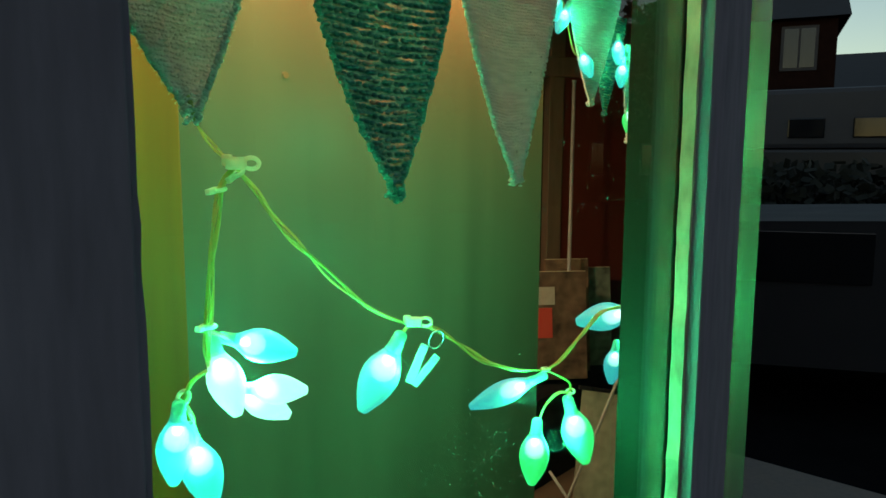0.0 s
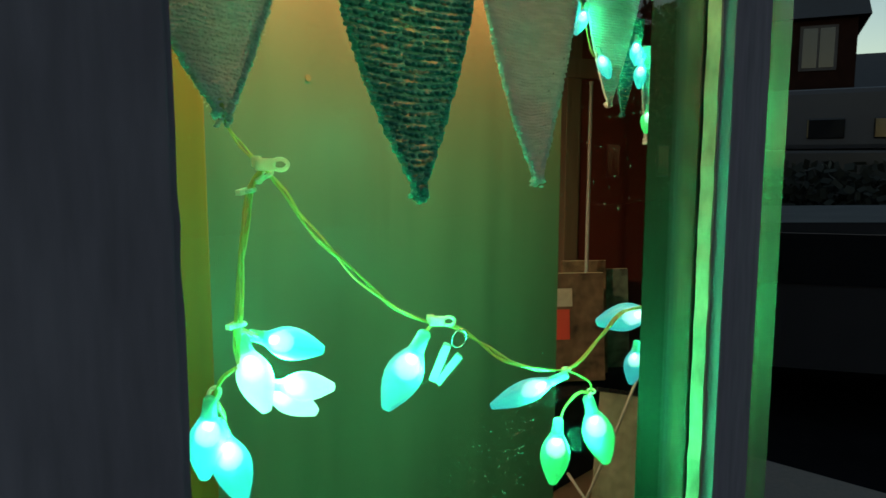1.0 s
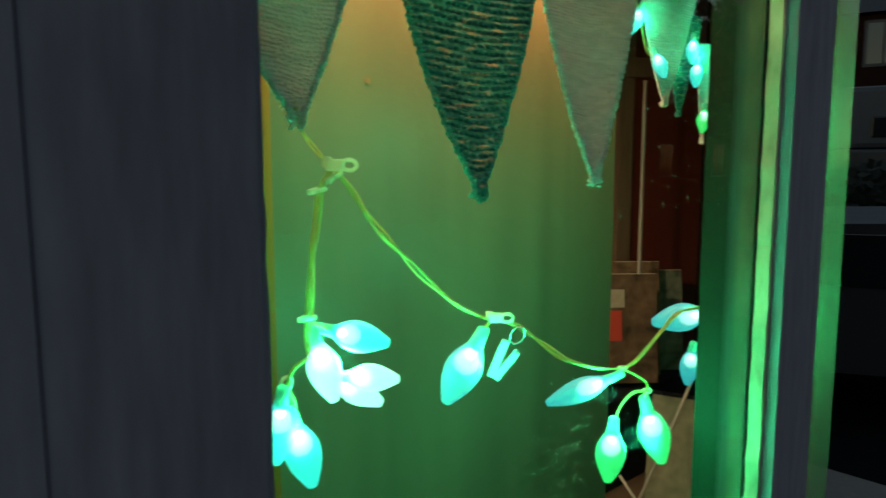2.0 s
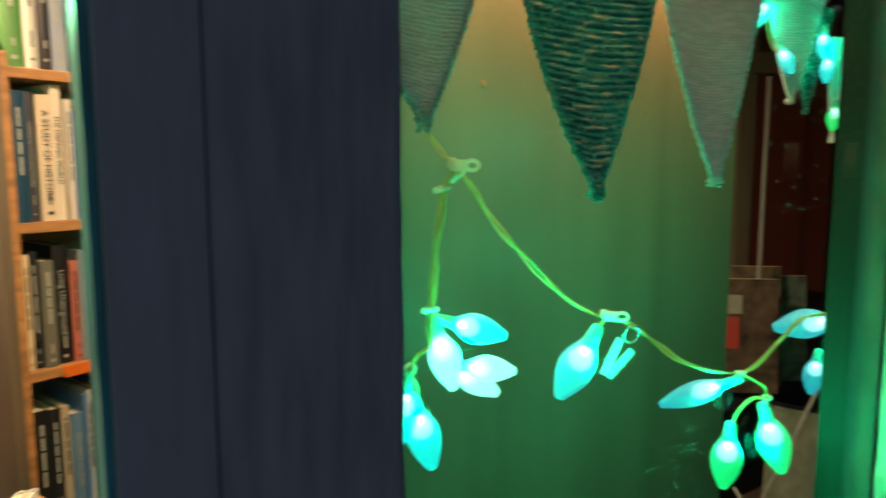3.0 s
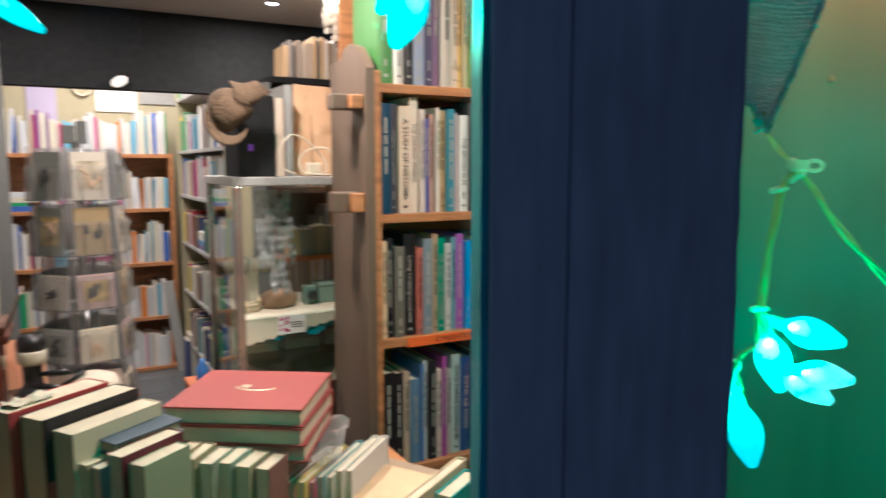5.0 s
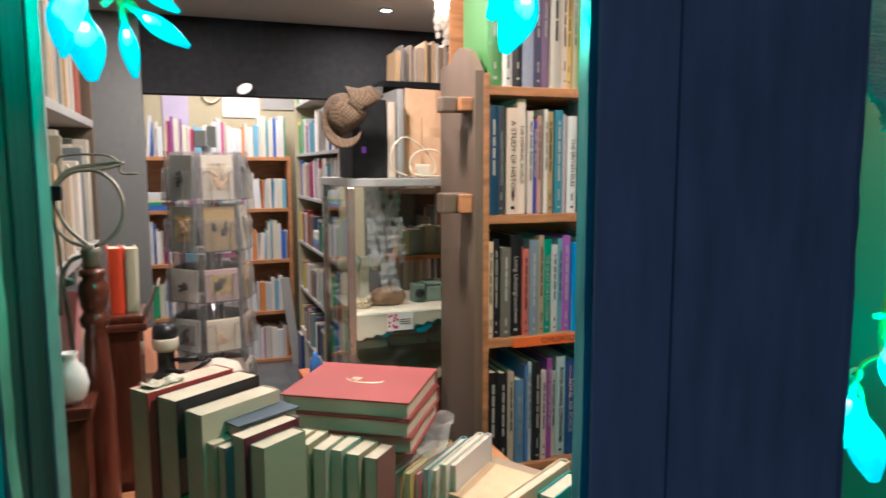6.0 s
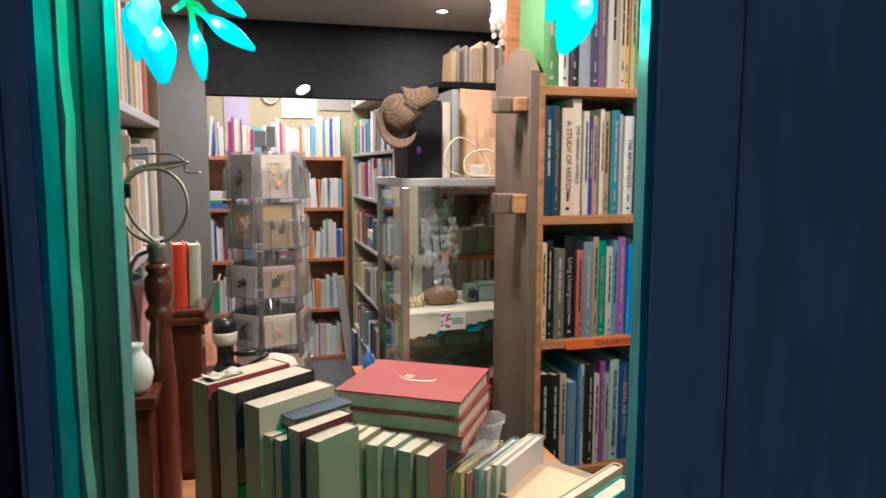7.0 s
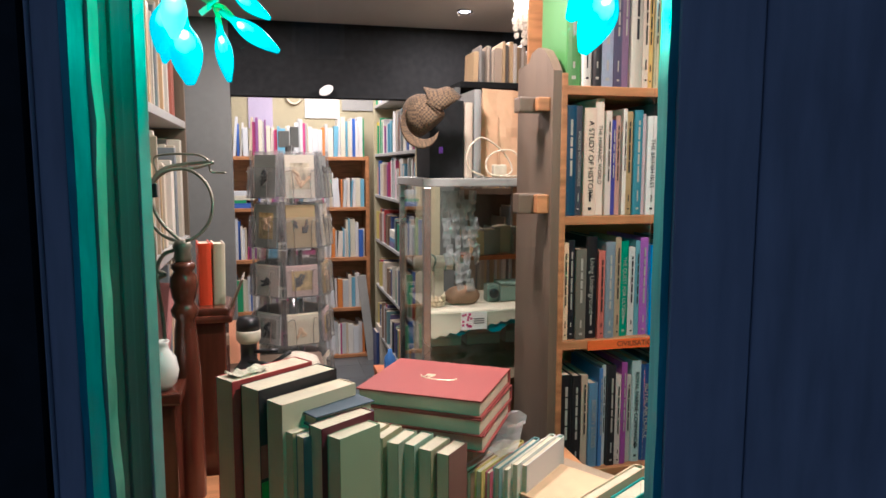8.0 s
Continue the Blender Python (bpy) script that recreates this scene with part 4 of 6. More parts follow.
for z, row in zip(LEVELS, (ROW1, ROW2, ROW3, ROW4)):
    u = U0 + 0.016
    for w, h, col, title, ink in row:
        if u + w > U1 - 0.005:
            break
        serial += 1
        jm = solid("jacket_%d" % serial, col, rnd.uniform(0.28, 0.5))
        b = make_book(book_meshes(w, rnd.uniform(0.15, 0.175), h, jm, w > 0.02), INSIDE @ pose(u + w / 2, V0 + 0.008 + rnd.uniform(0, 0.012), z + 0.0005, 0, 0, rnd.uniform(-1.2, 1.2)), "upright history book with a printed spine on the pine shelf", "books in the pine bookcase")
        if title:
            lettering(title, min(w * 0.58, h * 1.45 / max(6, len(title))), ink, b, pose(0, -0.0012, h * 0.52, 90, 90, 0))
        elif w > 0.009:
            words, z_ = [], h * rnd.uniform(0.30, 0.42)
            while z_ < h * 0.88:
                step_ = h * rnd.uniform(0.06, 0.16)
                words.append((-w * 0.10, w * 0.10, -0.0011, -0.0004, z_, min(z_ + step_, h * 0.9)))
                z_ += step_ + h * 0.018
            part("spine_print", boxes(*words), ink, b)
        if w > 0.012 and rnd.random() < 0.6:
            part("imprint", boxes((-w * 0.14, w * 0.14, -0.0011, -0.0004, h * 0.05, h * 0.05 + w * 0.22), (-w * 0.07, w * 0.07, -0.0011, -0.0004, h * 0.13, h * rnd.uniform(0.17, 0.24))), ink, b)
        u += w + 0.0012

# bookcase along the left side, books facing across the shop
side = thing("bookcase", INSIDE @ pose(-0.205, 1.30, 0, 0, 0, 90), "tall wooden side bookcase packed with pale old books", "bookcase")
part("back_panel", boxes((0, 0.62, 0.17, 0.18, FLOOR, 1.92)), BROWN, side)
for z in (1.75, 1.455, 1.165, 0.88, 0.6):
    part("shelf", boxes((0, 0.62, -0.005, 0.17, z - 0.018, z), bevel=0.002), PALE, side)
for x in (-0.018, 0.62):
    part("end_panel", boxes((x, x + 0.018, -0.005, 0.18, FLOOR, 1.92), bevel=0.002), PALE if x < 0 else BROWN, side)
for i, z in enumerate((1.455, 1.165, 0.88)):
    packed_row("side_shelf_books", INSIDE @ pose(-0.205, 1.30, z, 0, 0, 90) @ pose(0.005, 0.004, 0), 0.60, 0.25, 0.14, DULLJ, "row of old books in pale worn jackets", 60 + i, 0.7)

# back room bookcases
far = thing("bookcase", INSIDE @ pose(-0.42, 5.0, 0), "pine bookcase in the back room filled with bright paperbacks", "bookcase")
part("back_panel", boxes((0, 1.10, 0.23, 0.24, FLOOR, 1.45)), OAK, far)
FL = (1.415, 1.06, 0.70, 0.335, -0.01)
for z in FL:
    part("shelf", boxes((0, 1.10, 0, 0.23, z - 0.025, z), bevel=0.002), OAK, far)
for x in (-0.025, 1.10):
    part("end_panel", boxes((x, x + 0.025, -0.004, 0.24, FLOOR, 1.42), bevel=0.002), OAK, far)
for i, z in enumerate(FL):
    packed_row("back_room_books", INSIDE @ pose(-0.415, 5.005, z), 1.09, 0.285 if i else 0.30, 0.18, BRIGHTJ, "row of bright paperbacks on a back room shelf", 80 + i)
fr = thing("bookcase", INSIDE @ pose(0.71, 4.75, 0, 0, 0, -90), "white side bookcase in the back room crowded with books", "bookcase")
RL = (1.75, 1.43, 1.16, 0.86, 0.55, 0.22)
for z in RL:
    part("shelf", boxes((0, 1.35, 0, 0.2, z - 0.018, z), bevel=0.002), PALE, fr)
for x in (-0.02, 1.35):
    part("end_panel", boxes((x, x + 0.02, -0.004, 0.22, FLOOR, 2.1), bevel=0.002), KHAKI, fr)
part("back_panel", boxes((0, 1.35, 0.2, 0.21, FLOOR, 2.1)), KHAKI, fr)
for i, z in enumerate(RL):
    packed_row("white_shelf_books", INSIDE @ pose(0.71, 4.75, 0, 0, 0, -90) @ pose(0.005, 0.0, z), 1.33, 0.24, 0.16, BRIGHTJ if i < 3 else JACKETS, "row of books on a white back room shelf", 90 + i)


# ---------------------------------------------------------------- window ledge books
def lying(m, L, D, T, cover, label, group="", stamp=False):
    """A hardback lying flat: boards, spine and page block, all at the pose m (centre of its underside)."""
    t = 0.0028
    bm = bmesh.new()
    add_box(bm, -L / 2, L / 2, -D / 2, D / 2, 0, t, 0.0009)
    add_box(bm, -L / 2, L / 2, -D / 2, D / 2, T - t, T, 0.0009)
    add_box(bm, -L / 2, L / 2, D / 2 - t, D / 2 + 0.001, 0.001, T - 0.001, 0.0009)
    b = tagged(part("book", bm, cover, m=m), label, "book", group)
    part("pages", boxes((-L / 2 + 0.004, L / 2 - 0.004, -D / 2 + 0.004, D / 2 - t, t, T - t)), PAGES, b)
    if stamp:
        bm = bmesh.new()
        tube(bm, [Vector((0.03 * math.cos(a) + 0.005, 0.012 * math.sin(a), T + 0.0002)) for a in np.linspace(-2.6, 0.3, 12)], 0.0012, 4)
        tube(bm, [Vector((-0.03 + 0.006 * i, 0.006 * (-1) ** i, T + 0.0002)) for i in range(5)], 0.0014, 4)
        add_box(bm, -0.022, -0.006, 0.004, 0.016, T, T + 0.0004)
        part("gilt_stamp", bm, GOLD, b)
    return b


def sheet(bm, w, h, bumps, seed, n=12):
    rnd_ = random.Random(seed)
    g = [[bm.verts.new((w * (i / n - 0.5), h * (j / n - 0.5), bumps * noise.noise(Vector((i * 0.45, j * 0.45, seed))))) for i in range(n + 1)] for j in range(n + 1)]
    for j in range(n):
        for i in range(n):
            bm.faces.new((g[j][i], g[j][i + 1], g[j + 1][i + 1], g[j + 1][i]))


BASE = 0.902
for i, (du, dv, r) in enumerate(((0.004, 0.004, 1.0), (0.002, -0.001, -1.2), (0, 0, 0))):
    lying(INSIDE @ pose(0.269 + du, 1.12 + dv, BASE + 0.0285 * i, 0, 0, -32.8 + r), 0.210, 0.188, 0.0280, REDC, "red cloth hardback lying in a stack on the row of books", "red stacked books", i == 2)

LEDGE = 0.75
# standing askew with the fore-edge out: (u, v of the fore-edge, width, top height, depth, cover, label)
STAND = [(-0.070, 1.047, 0.044, 1.030, 0.15, (0.42, 0.05, 0.045), "worn red book with a torn jacket standing fore-edge out"), (-0.033, 1.013, 0.044, 1.025, 0.15, (0.02, 0.018, 0.02), "thick black hardback standing fore-edge out"), (0.001, 0.984, 0.036, 1.010, 0.14, (0.62, 0.52, 0.36), "cream hardback standing fore-edge out"),
         (0.019, 0.966, 0.020, 0.972, 0.12, (0.50, 0.40, 0.24), "tan book standing fore-edge out"), (0.034, 0.951, 0.018, 0.970, 0.12, (0.10, 0.14, 0.17), "slate blue book standing fore-edge out"), (0.055, 0.942, 0.028, 0.985, 0.10, (0.10, 0.012, 0.02), "maroon hardback standing fore-edge out"),
         (0.078, 0.924, 0.026, 0.975, 0.08, (0.30, 0.36, 0.22), "green book standing fore-edge out"), (0.128, 0.987, 0.018, 0.950, 0.06, (0.36, 0.32, 0.18), "olive paperback standing fore-edge out"), (0.147, 0.985, 0.018, 0.945, 0.06, (0.40, 0.36, 0.20), "olive paperback standing fore-edge out"), (0.167, 0.971, 0.020, 0.940, 0.06, (0.28, 0.34, 0.24), "sage book standing fore-edge out"),
         (0.191, 0.972, 0.020, 0.935, 0.06, (0.30, 0.40, 0.30), "pale green book standing fore-edge out"), (0.2125, 0.960, 0.022, 0.930, 0.06, (0.34, 0.34, 0.20), "olive book standing fore-edge out"), (0.237, 0.950, 0.022, 0.925, 0.06, (0.20, 0.10, 0.08), "brown book standing fore-edge out")]
for i in range(3):
    lying(INSIDE @ pose(0.285, 1.14, LEDGE + 0.0505 * i, 0, 0, -32.8), 0.15, 0.12, 0.0500, solid("under_book_%d" % i, (0.16, 0.12, 0.09)), "thick brown book lying under the red stack", "supporting books")
for k, (u, v, w, top, d, col, lab) in enumerate(STAND):
    cm = solid("cloth_%d" % k, col, 0.6)
    bk = make_book(book_meshes(w, d, top - LEDGE, cm, False, 0.0008), INSIDE @ pose(u, v, LEDGE + 0.0005, 0, 0, (125 if k < 7 else 138) + rnd.uniform(-2, 2)) @ pose(0, -d, 0), lab, "books on the window ledge")
    if k == 0:
        bm = bmesh.new()
        sheet(bm, 0.030, 0.060, 0.008, 17, 12)
        part("torn_jacket", bm, LACE, bk, "torn pale paper jacket", m=pose(0.002, d * 0.72, top - LEDGE + 0.003))
    if k == 1:
        part("colour_band", boxes((-w / 2 - 0.0006, -w / 2, d * 0.62, d - 0.001, (top - LEDGE) * 0.52, (top - LEDGE) * 0.70)), REDC, bk, "red printed band")
        part("colour_band", boxes((-w / 2 - 0.0006, -w / 2, d * 0.62, d - 0.001, (top - LEDGE) * 0.12, (top - LEDGE) * 0.50)), solid("leaf_green_print", (0.06, 0.30, 0.05)), bk, "green printed band")
lying(INSIDE @ pose(0.085, 1.020, 0.9735, 0, 0, 30), 0.105, 0.07, 0.018, solid("slate_cloth", (0.06, 0.085, 0.115), 0.6), "slate blue book lying on top of the standing row")
for k, (u, w, top) in enumerate(((0.270, 0.012, 0.872), (0.286, 0.010, 0.868), (0.300, 0.013, 0.870), (0.318, 0.009, 0.866), (0.330, 0.012, 0.872), (0.346, 0.010, 0.868), (0.360, 0.012, 0.875), (0.376, 0.012, 0.872))):
    make_book(book_meshes(w, 0.15, top - LEDGE, JACKET), INSIDE @ pose(u + w / 2, 1.0, LEDGE + 0.0005, 0, 0, 133) @ pose(0, -0.15, 0), "thin paperback in a plastic sleeve on the window ledge", "paperbacks on the window ledge")


bm = bmesh.new()
sheet(bm, 0.16, 0.13, 0.02, 3)
tagged(part("plastic_sleeve", bm, clear_plastic("crumpled_film", 0.3), m=INSIDE @ pose(0.335, 1.11, 0.893, 8, 0, -28)), "crumpled clear plastic sleeve over the paperbacks", "sleeve")
red_card = thing("printed_card", INSIDE @ pose(0.40, 1.06, 0.75, -6, 0, 28), "red and white printed booklet standing on the ledge", "booklet")
part("sheet", boxes((-0.035, 0.045, 0, 0.008, 0, 0.115), bevel=0.0006), solid("red_print", (0.55, 0.03, 0.03), 0.5), red_card)
part("print", boxes(*[(-0.03 + 0.013 * i, -0.022 + 0.013 * i, -0.0008, 0, 0.078, 0.108) for i in range(5)]), INKW, red_card, "pale block lettering, unreadable")
lying(INSIDE @ pose(0.475, 1.045, LEDGE, 0, 0, 30), 0.16, 0.12, 0.064, solid("tan_box", (0.4, 0.3, 0.2)), "tan boxed book lying on the ledge")
lying(INSIDE @ pose(0.445, 1.020, LEDGE + 0.0645, 0, 0, 32), 0.14, 0.115, 0.012, KRAFT, "kraft covered booklet lying on the ledge pile")
make_book(book_meshes(0.020, 0.18, 0.10, solid("cream_boards", (0.66, 0.50, 0.32))), INSIDE @ pose(0.435, 0.905, LEDGE + 0.0005, 0, 0, 122) @ pose(0, -0.18, 0), "cream book standing at the end of the ledge row")
make_book(book_meshes(0.03, 0.10, 0.095, solid("teal_boards", (0.03, 0.30, 0.28))), INSIDE @ pose(0.515, 0.915, LEDGE + 0.0005, 0, 0, 122) @ pose(0, -0.08, 0), "small teal book at the end of the ledge")


# ---------------------------------------------------------------- mahogany post with wires, clock case, vase
newel = thing("bed_post", INSIDE @ pose(-0.146, 1.28, 0), "turned polished mahogany bed post with coiled wire on its top", "post")
bm = bmesh.new()
lathe(bm, [(0.034, FLOOR), (0.034, 0.45), (0.027, 0.47), (0.022, 0.55), (0.026, 0.80), (0.024, 0.96), (0.019, 1.055), (0.016, 1.075), (0.022, 1.082), (0.024, 1.092), (0.019, 1.100), (0.017, 1.106), (0.021, 1.116), (0.024, 1.135), (0.0225, 1.150), (0.016, 1.160), (0.021, 1.166), (0.021, 1.172), (0.013, 1.178)], 24)
part("shaft", bm, MAHOG, newel, smooth=True)
bm = bmesh.new()
lathe(bm, [(0.012, 1.177), (0.016, 1.183), (0.013, 1.196), (0.017, 1.203), (0.011, 1.215)], 16)
part("collar", bm, WIRE, newel, "tarnished brass collar", smooth=True)
bm = bmesh.new()
loop = [Vector((-0.002 + 0.055 * math.cos(a), 0.02 * math.sin(a * 0.7), 1.275 + 0.062 * math.sin(a))) for a in np.linspace(-1.4, 4.6, 40)]
tube(bm, loop, 0.0030, 7)
tube(bm, spline([(0.0, 0, 1.21), (-0.035, 0.0, 1.25), (-0.05, 0.01, 1.30), (-0.03, 0.02, 1.335), (0.01, 0.03, 1.345), (0.055, 0.03, 1.348)]), 0.0034, 7)
tube(bm, spline([(-0.05, 0.0, 1.10), (-0.045, 0.0, 1.20), (-0.052, 0.0, 1.29), (-0.03, 0.01, 1.33), (0.02, 0.02, 1.338), (0.05, 0.03, 1.346)]), 0.0030, 7)
tube(bm, spline([(-0.04, 0.03, 1.33), (-0.04, 0.03, 1.358), (0.02, 0.03, 1.362), (0.045, 0.03, 1.352), (0.05, 0.03, 1.332), (0.075, 0.03, 1.330)]), 0.0020, 6)
tube(bm, spline([(0.0, 0, 1.20), (-0.03, 0, 1.19), (-0.042, 0, 1.165), (-0.03, 0, 1.155), (-0.04, 0, 1.15)]), 0.0038, 7)
tube(bm, spline([(-0.045, 0, 1.17), (-0.035, 0.0, 1.05), (-0.03, 0.0, 0.90), (-0.02, 0, 0.76)]), 0.0034, 7)
part("wire_coil", bm, WIRE, newel, "bent dull brass wires", smooth=True)
part("switch_box", boxes((-0.056, -0.036, -0.01, 0.01, 1.288, 1.312), bevel=0.003), BLACKP, newel, "small black plastic fitting")

clock = thing("clock_case", INSIDE @ pose(-0.105, 1.42, 0), "dark mahogany case with a moulded top standing behind the post", "cabinet")
part("body", boxes((-0.045, 0.020, -0.04, 0.07, FLOOR, 1.045), bevel=0.004), MAHOG, clock)
part("cornice", boxes((-0.06, 0.034, -0.055, 0.08, 1.045, 1.06), (-0.054, 0.028, -0.048, 0.074, 1.06, 1.074), bevel=0.005), MAHOG, clock)
part("side_flap", boxes((0.0, 0.004, -0.05, 0.05, 0, 0.06), bevel=0.001), BROWN, clock, m=pose(0.030, 0, 1.072, 0, 22, 0))
make_book(book_meshes(0.024, 0.08, 0.12, solid("orange_jacket", (0.80, 0.07, 0.01))), INSIDE @ pose(-0.120, 1.40, 1.0745, 0, 0, 8), "orange red book with cream edges standing on the dark case")
make_book(book_meshes(0.022, 0.08, 0.118, solid("cream_jacket", (0.70, 0.60, 0.44))), INSIDE @ pose(-0.095, 1.405, 1.0745, 0, 1, 8), "cream book standing on the dark case")
table = thing("side_table", INSIDE @ pose(-0.20, 1.22, 0), "dark red mahogany stand holding a white jar", "table")
part("top", boxes((-0.07, 0.055, -0.05, 0.06, 0.955, 0.975), bevel=0.004), MAHOG, table)
part("body", boxes((-0.06, 0.045, -0.04, 0.05, FLOOR, 0.954), bevel=0.003), MAHOG, table)
bm = bmesh.new()
lathe(bm, [(0.015, 0), (0.024, 0.01), (0.028, 0.03), (0.024, 0.052), (0.014, 0.066), (0.012, 0.074), (0.015, 0.080), (0.011, 0.080), (0.008, 0.066)], 24)
tagged(part("jar", bm, CHINA, m=INSIDE @ pose(-0.178, 1.205, 0.9755), smooth=True), "small white glazed jar on the dark stand", "jar")
make_book(book_meshes(0.02, 0.12, 0.15, solid("pink_jacket", (0.5, 0.24, 0.22))), INSIDE @ pose(-0.185, 1.33, 0.98, 0, 14, 70), "dusky pink book leaning beside the post")

# stand with microscope-like instrument
stand = thing("low_stand", INSIDE @ pose(-0.03, 1.78, 0), "low dark stand among the shop stock", "table")
part("top", boxes((-0.15, 0.16, -0.10, 0.12, 0.82, 0.84), bevel=0.004), BROWN, stand)
for x in (-0.13, 0.13):
    for y in (-0.08, 0.10):
        part("leg", boxes((x - 0.015, x + 0.015, y - 0.015, y + 0.015, FLOOR, 0.82)), BROWN, stand)
micro = thing("microscope", INSIDE @ pose(-0.055, 1.75, 0.8405), "small black and white microscope standing on the low stand", "microscope")
bm = bmesh.new()
lathe(bm, [(0.034, 0), (0.036, 0.008), (0.026, 0.02), (0.02, 0.03), (0.02, 0.07), (0.023, 0.072)], 20)
part("foot", bm, BLACKP, micro, smooth=True)
bm = bmesh.new()
lathe(bm, [(0.023, 0.072), (0.029, 0.080), (0.030, 0.100), (0.029, 0.104)], 20)
part("collar", bm, CREAMP, micro, "cream band", smooth=True)
bm = bmesh.new()
lathe(bm, [(0.029, 0.104), (0.029, 0.122), (0.024, 0.134), (0.010, 0.138)], 20)
part("cap", bm, BLACKP, micro, smooth=True)
bm = bmesh.new()
for a, b in (((0.01, -0.01, 0.05), (0.07, -0.03, 0.055)), ((0.0, -0.02, 0.03), (0.06, -0.04, 0.022)), ((0.05, -0.03, 0.02), (0.10, -0.03, 0.05))):
    tube(bm, [Vector(a), (Vector(a) + Vector(b)) / 2, Vector(b)], 0.005, 10)
part("arm", bm, BLACKP, micro, smooth=True)
bm = bmesh.new()
lathe(bm, [(0.055, 0), (0.06, 0.006), (0.05, 0.028), (0.02, 0.04)], 24)
tagged(part("straw_hat", bm, LACE, m=INSIDE @ pose(0.06, 1.74, 0.8405), smooth=True), "small pale domed hat on the low stand", "hat")
lying(INSIDE @ pose(-0.02, 1.66, 0.8405, 0, 0, 10), 0.06, 0.03, 0.006, solid("lime_card", (0.5, 0.6, 0.1)), "lime green card on the low stand")
tagged(part("orange_print", boxes((-0.045, 0.045, 0, 0.003, 0, 0.11)), solid("orange_print_card", (0.75, 0.36, 0.20)), m=INSIDE @ pose(-0.075, 1.83, 0.8405, -12, 0, 10)), "pale orange print leaning behind the microscope", "print")

# ---------------------------------------------------------------- spinning card rack
rack = thing("card_rack", INSIDE @ pose(0.062, 2.02, 0), "clear acrylic spinning rack filled with greetings cards", "card rack")
bm = bmesh.new()
lathe(bm, [(0.16, FLOOR), (0.16, FLOOR + 0.02), (0.02, FLOOR + 0.04), (0.012, FLOOR + 0.06), (0.012, 1.40)], 24)
part("pole", bm, STEEL, rack, smooth=True)
for k in range(6):
    part("acrylic_fin", boxes((-0.012, 0.012, -0.001, 0.001, 0.45, 1.385)), POCKET, rack, m=pose(0, 0, 0, 0, 0, 60 * k + 44) @ pose(0, -0.108, 0))
part("sign_holder", boxes((-0.03, 0.0, -0.008, 0.008, 1.395, 1.44), (0.002, 0.026, -0.006, 0.006, 1.395, 1.452), bevel=0.003), GREYW, rack, "grey plastic clip")
CARDS = [solid("card_%d" % i, c, 0.6) for i, c in enumerate([(0.62, 0.56, 0.46), (0.70, 0.62, 0.46), (0.64, 0.64, 0.62), (0.34, 0.25, 0.12), (0.55, 0.40, 0.30), (0.26, 0.27, 0.25), (0.46, 0.33, 0.30), (0.66, 0.60, 0.54)])]
PRINTS = [material("print_%d" % i, c, 0.6, grain=70, vary=0.75, stain=30) for i, c in enumerate(((0.55, 0.47, 0.33), (0.34, 0.34, 0.32), (0.50, 0.36, 0.14)))]
rnd = random.Random(21)
for tier in range(6):
    z0 = 1.255 - 0.134 * tier
    for k in range(6):
        ang = 60 * k + 14
        m = pose(0, 0, z0, 0, 0, ang) @ pose(0, -0.098, 0, -4, 0, 0)
        pk = part("pocket", boxes((-0.052, 0.052, -0.012, -0.0105, 0, 0.085), (-0.054, 0.054, 0.008, 0.0095, 0, 0.128), (-0.053, 0.053, -0.012, 0.008, 0, 0.0015)), POCKET, rack, m=m)
        cw, ch = (0.040, 0.118) if tier in (0, 1) else (0.044, 0.088)
        cd = part("card", boxes((-cw, cw, -0.002, 0.002, 0.003, ch)), CARDS[(tier * 3 + k * 5) % 8] if k != 5 or tier > 1 else CARDS[5], pk, "printed greetings card")
        if (tier + k) % 2 == 0:
            part("picture", boxes((-cw * 0.66, cw * 0.66, -0.0028, -0.002, ch * 0.22, ch * 0.82)), PRINTS[(tier + k * 2) % 3], cd, "mottled printed picture")
        bm = bmesh.new()
        tube(bm, spline([(-0.045, -0.015, 0.07), (-0.028, -0.016, 0.074), (-0.024, -0.016, 0.04), (-0.024, -0.016, 0.0)]), 0.0011, 5)
        tube(bm, spline([(0.045, -0.015, 0.07), (0.028, -0.016, 0.074), (0.024, -0.016, 0.04), (0.024, -0.016, 0.0)]), 0.0011, 5)
        part("wire_guard", bm, STEEL, rack, smooth=True, m=m)
        bm = bmesh.new()
        for _ in range(4):
            cx, cz = rnd.uniform(-0.012, 0.012), ch * rnd.uniform(0.35, 0.65)
            tube(bm, spline([(cx, -0.0026, cz), (cx + rnd.uniform(-0.015, 0.015), -0.0026, cz + rnd.uniform(-0.02, 0.02)), (cx + rnd.uniform(-0.02, 0.02), -0.0026, cz + rnd.uniform(-0.02, 0.02))], 4), rnd.uniform(0.002, 0.005), 5)
        part("card_drawing", bm, INKD if (tier + k) % 3 else KRAFT, rack, smooth=True, m=m)

# ---------------------------------------------------------------- glass cabinet with its goods
C = INSIDE @ pose(0.40, 1.78, 0)
cab = thing("display_cabinet", C, "glass display cabinet with pale frame crowded with small curios", "display cabinet")
part("top_board", boxes((-0.012, 0.40, -0.012, 0.36, 1.290, 1.312), bevel=0.003), PALE, cab)
for x, y in ((0.0, 0.0), (0.36, 0.0), (0.0, 0.33), (0.36, 0.33)):
    part("corner_post", boxes((x - 0.010, x + 0.010, y - 0.010, y + 0.010, 0.30, 1.289), bevel=0.002), STEEL, cab)
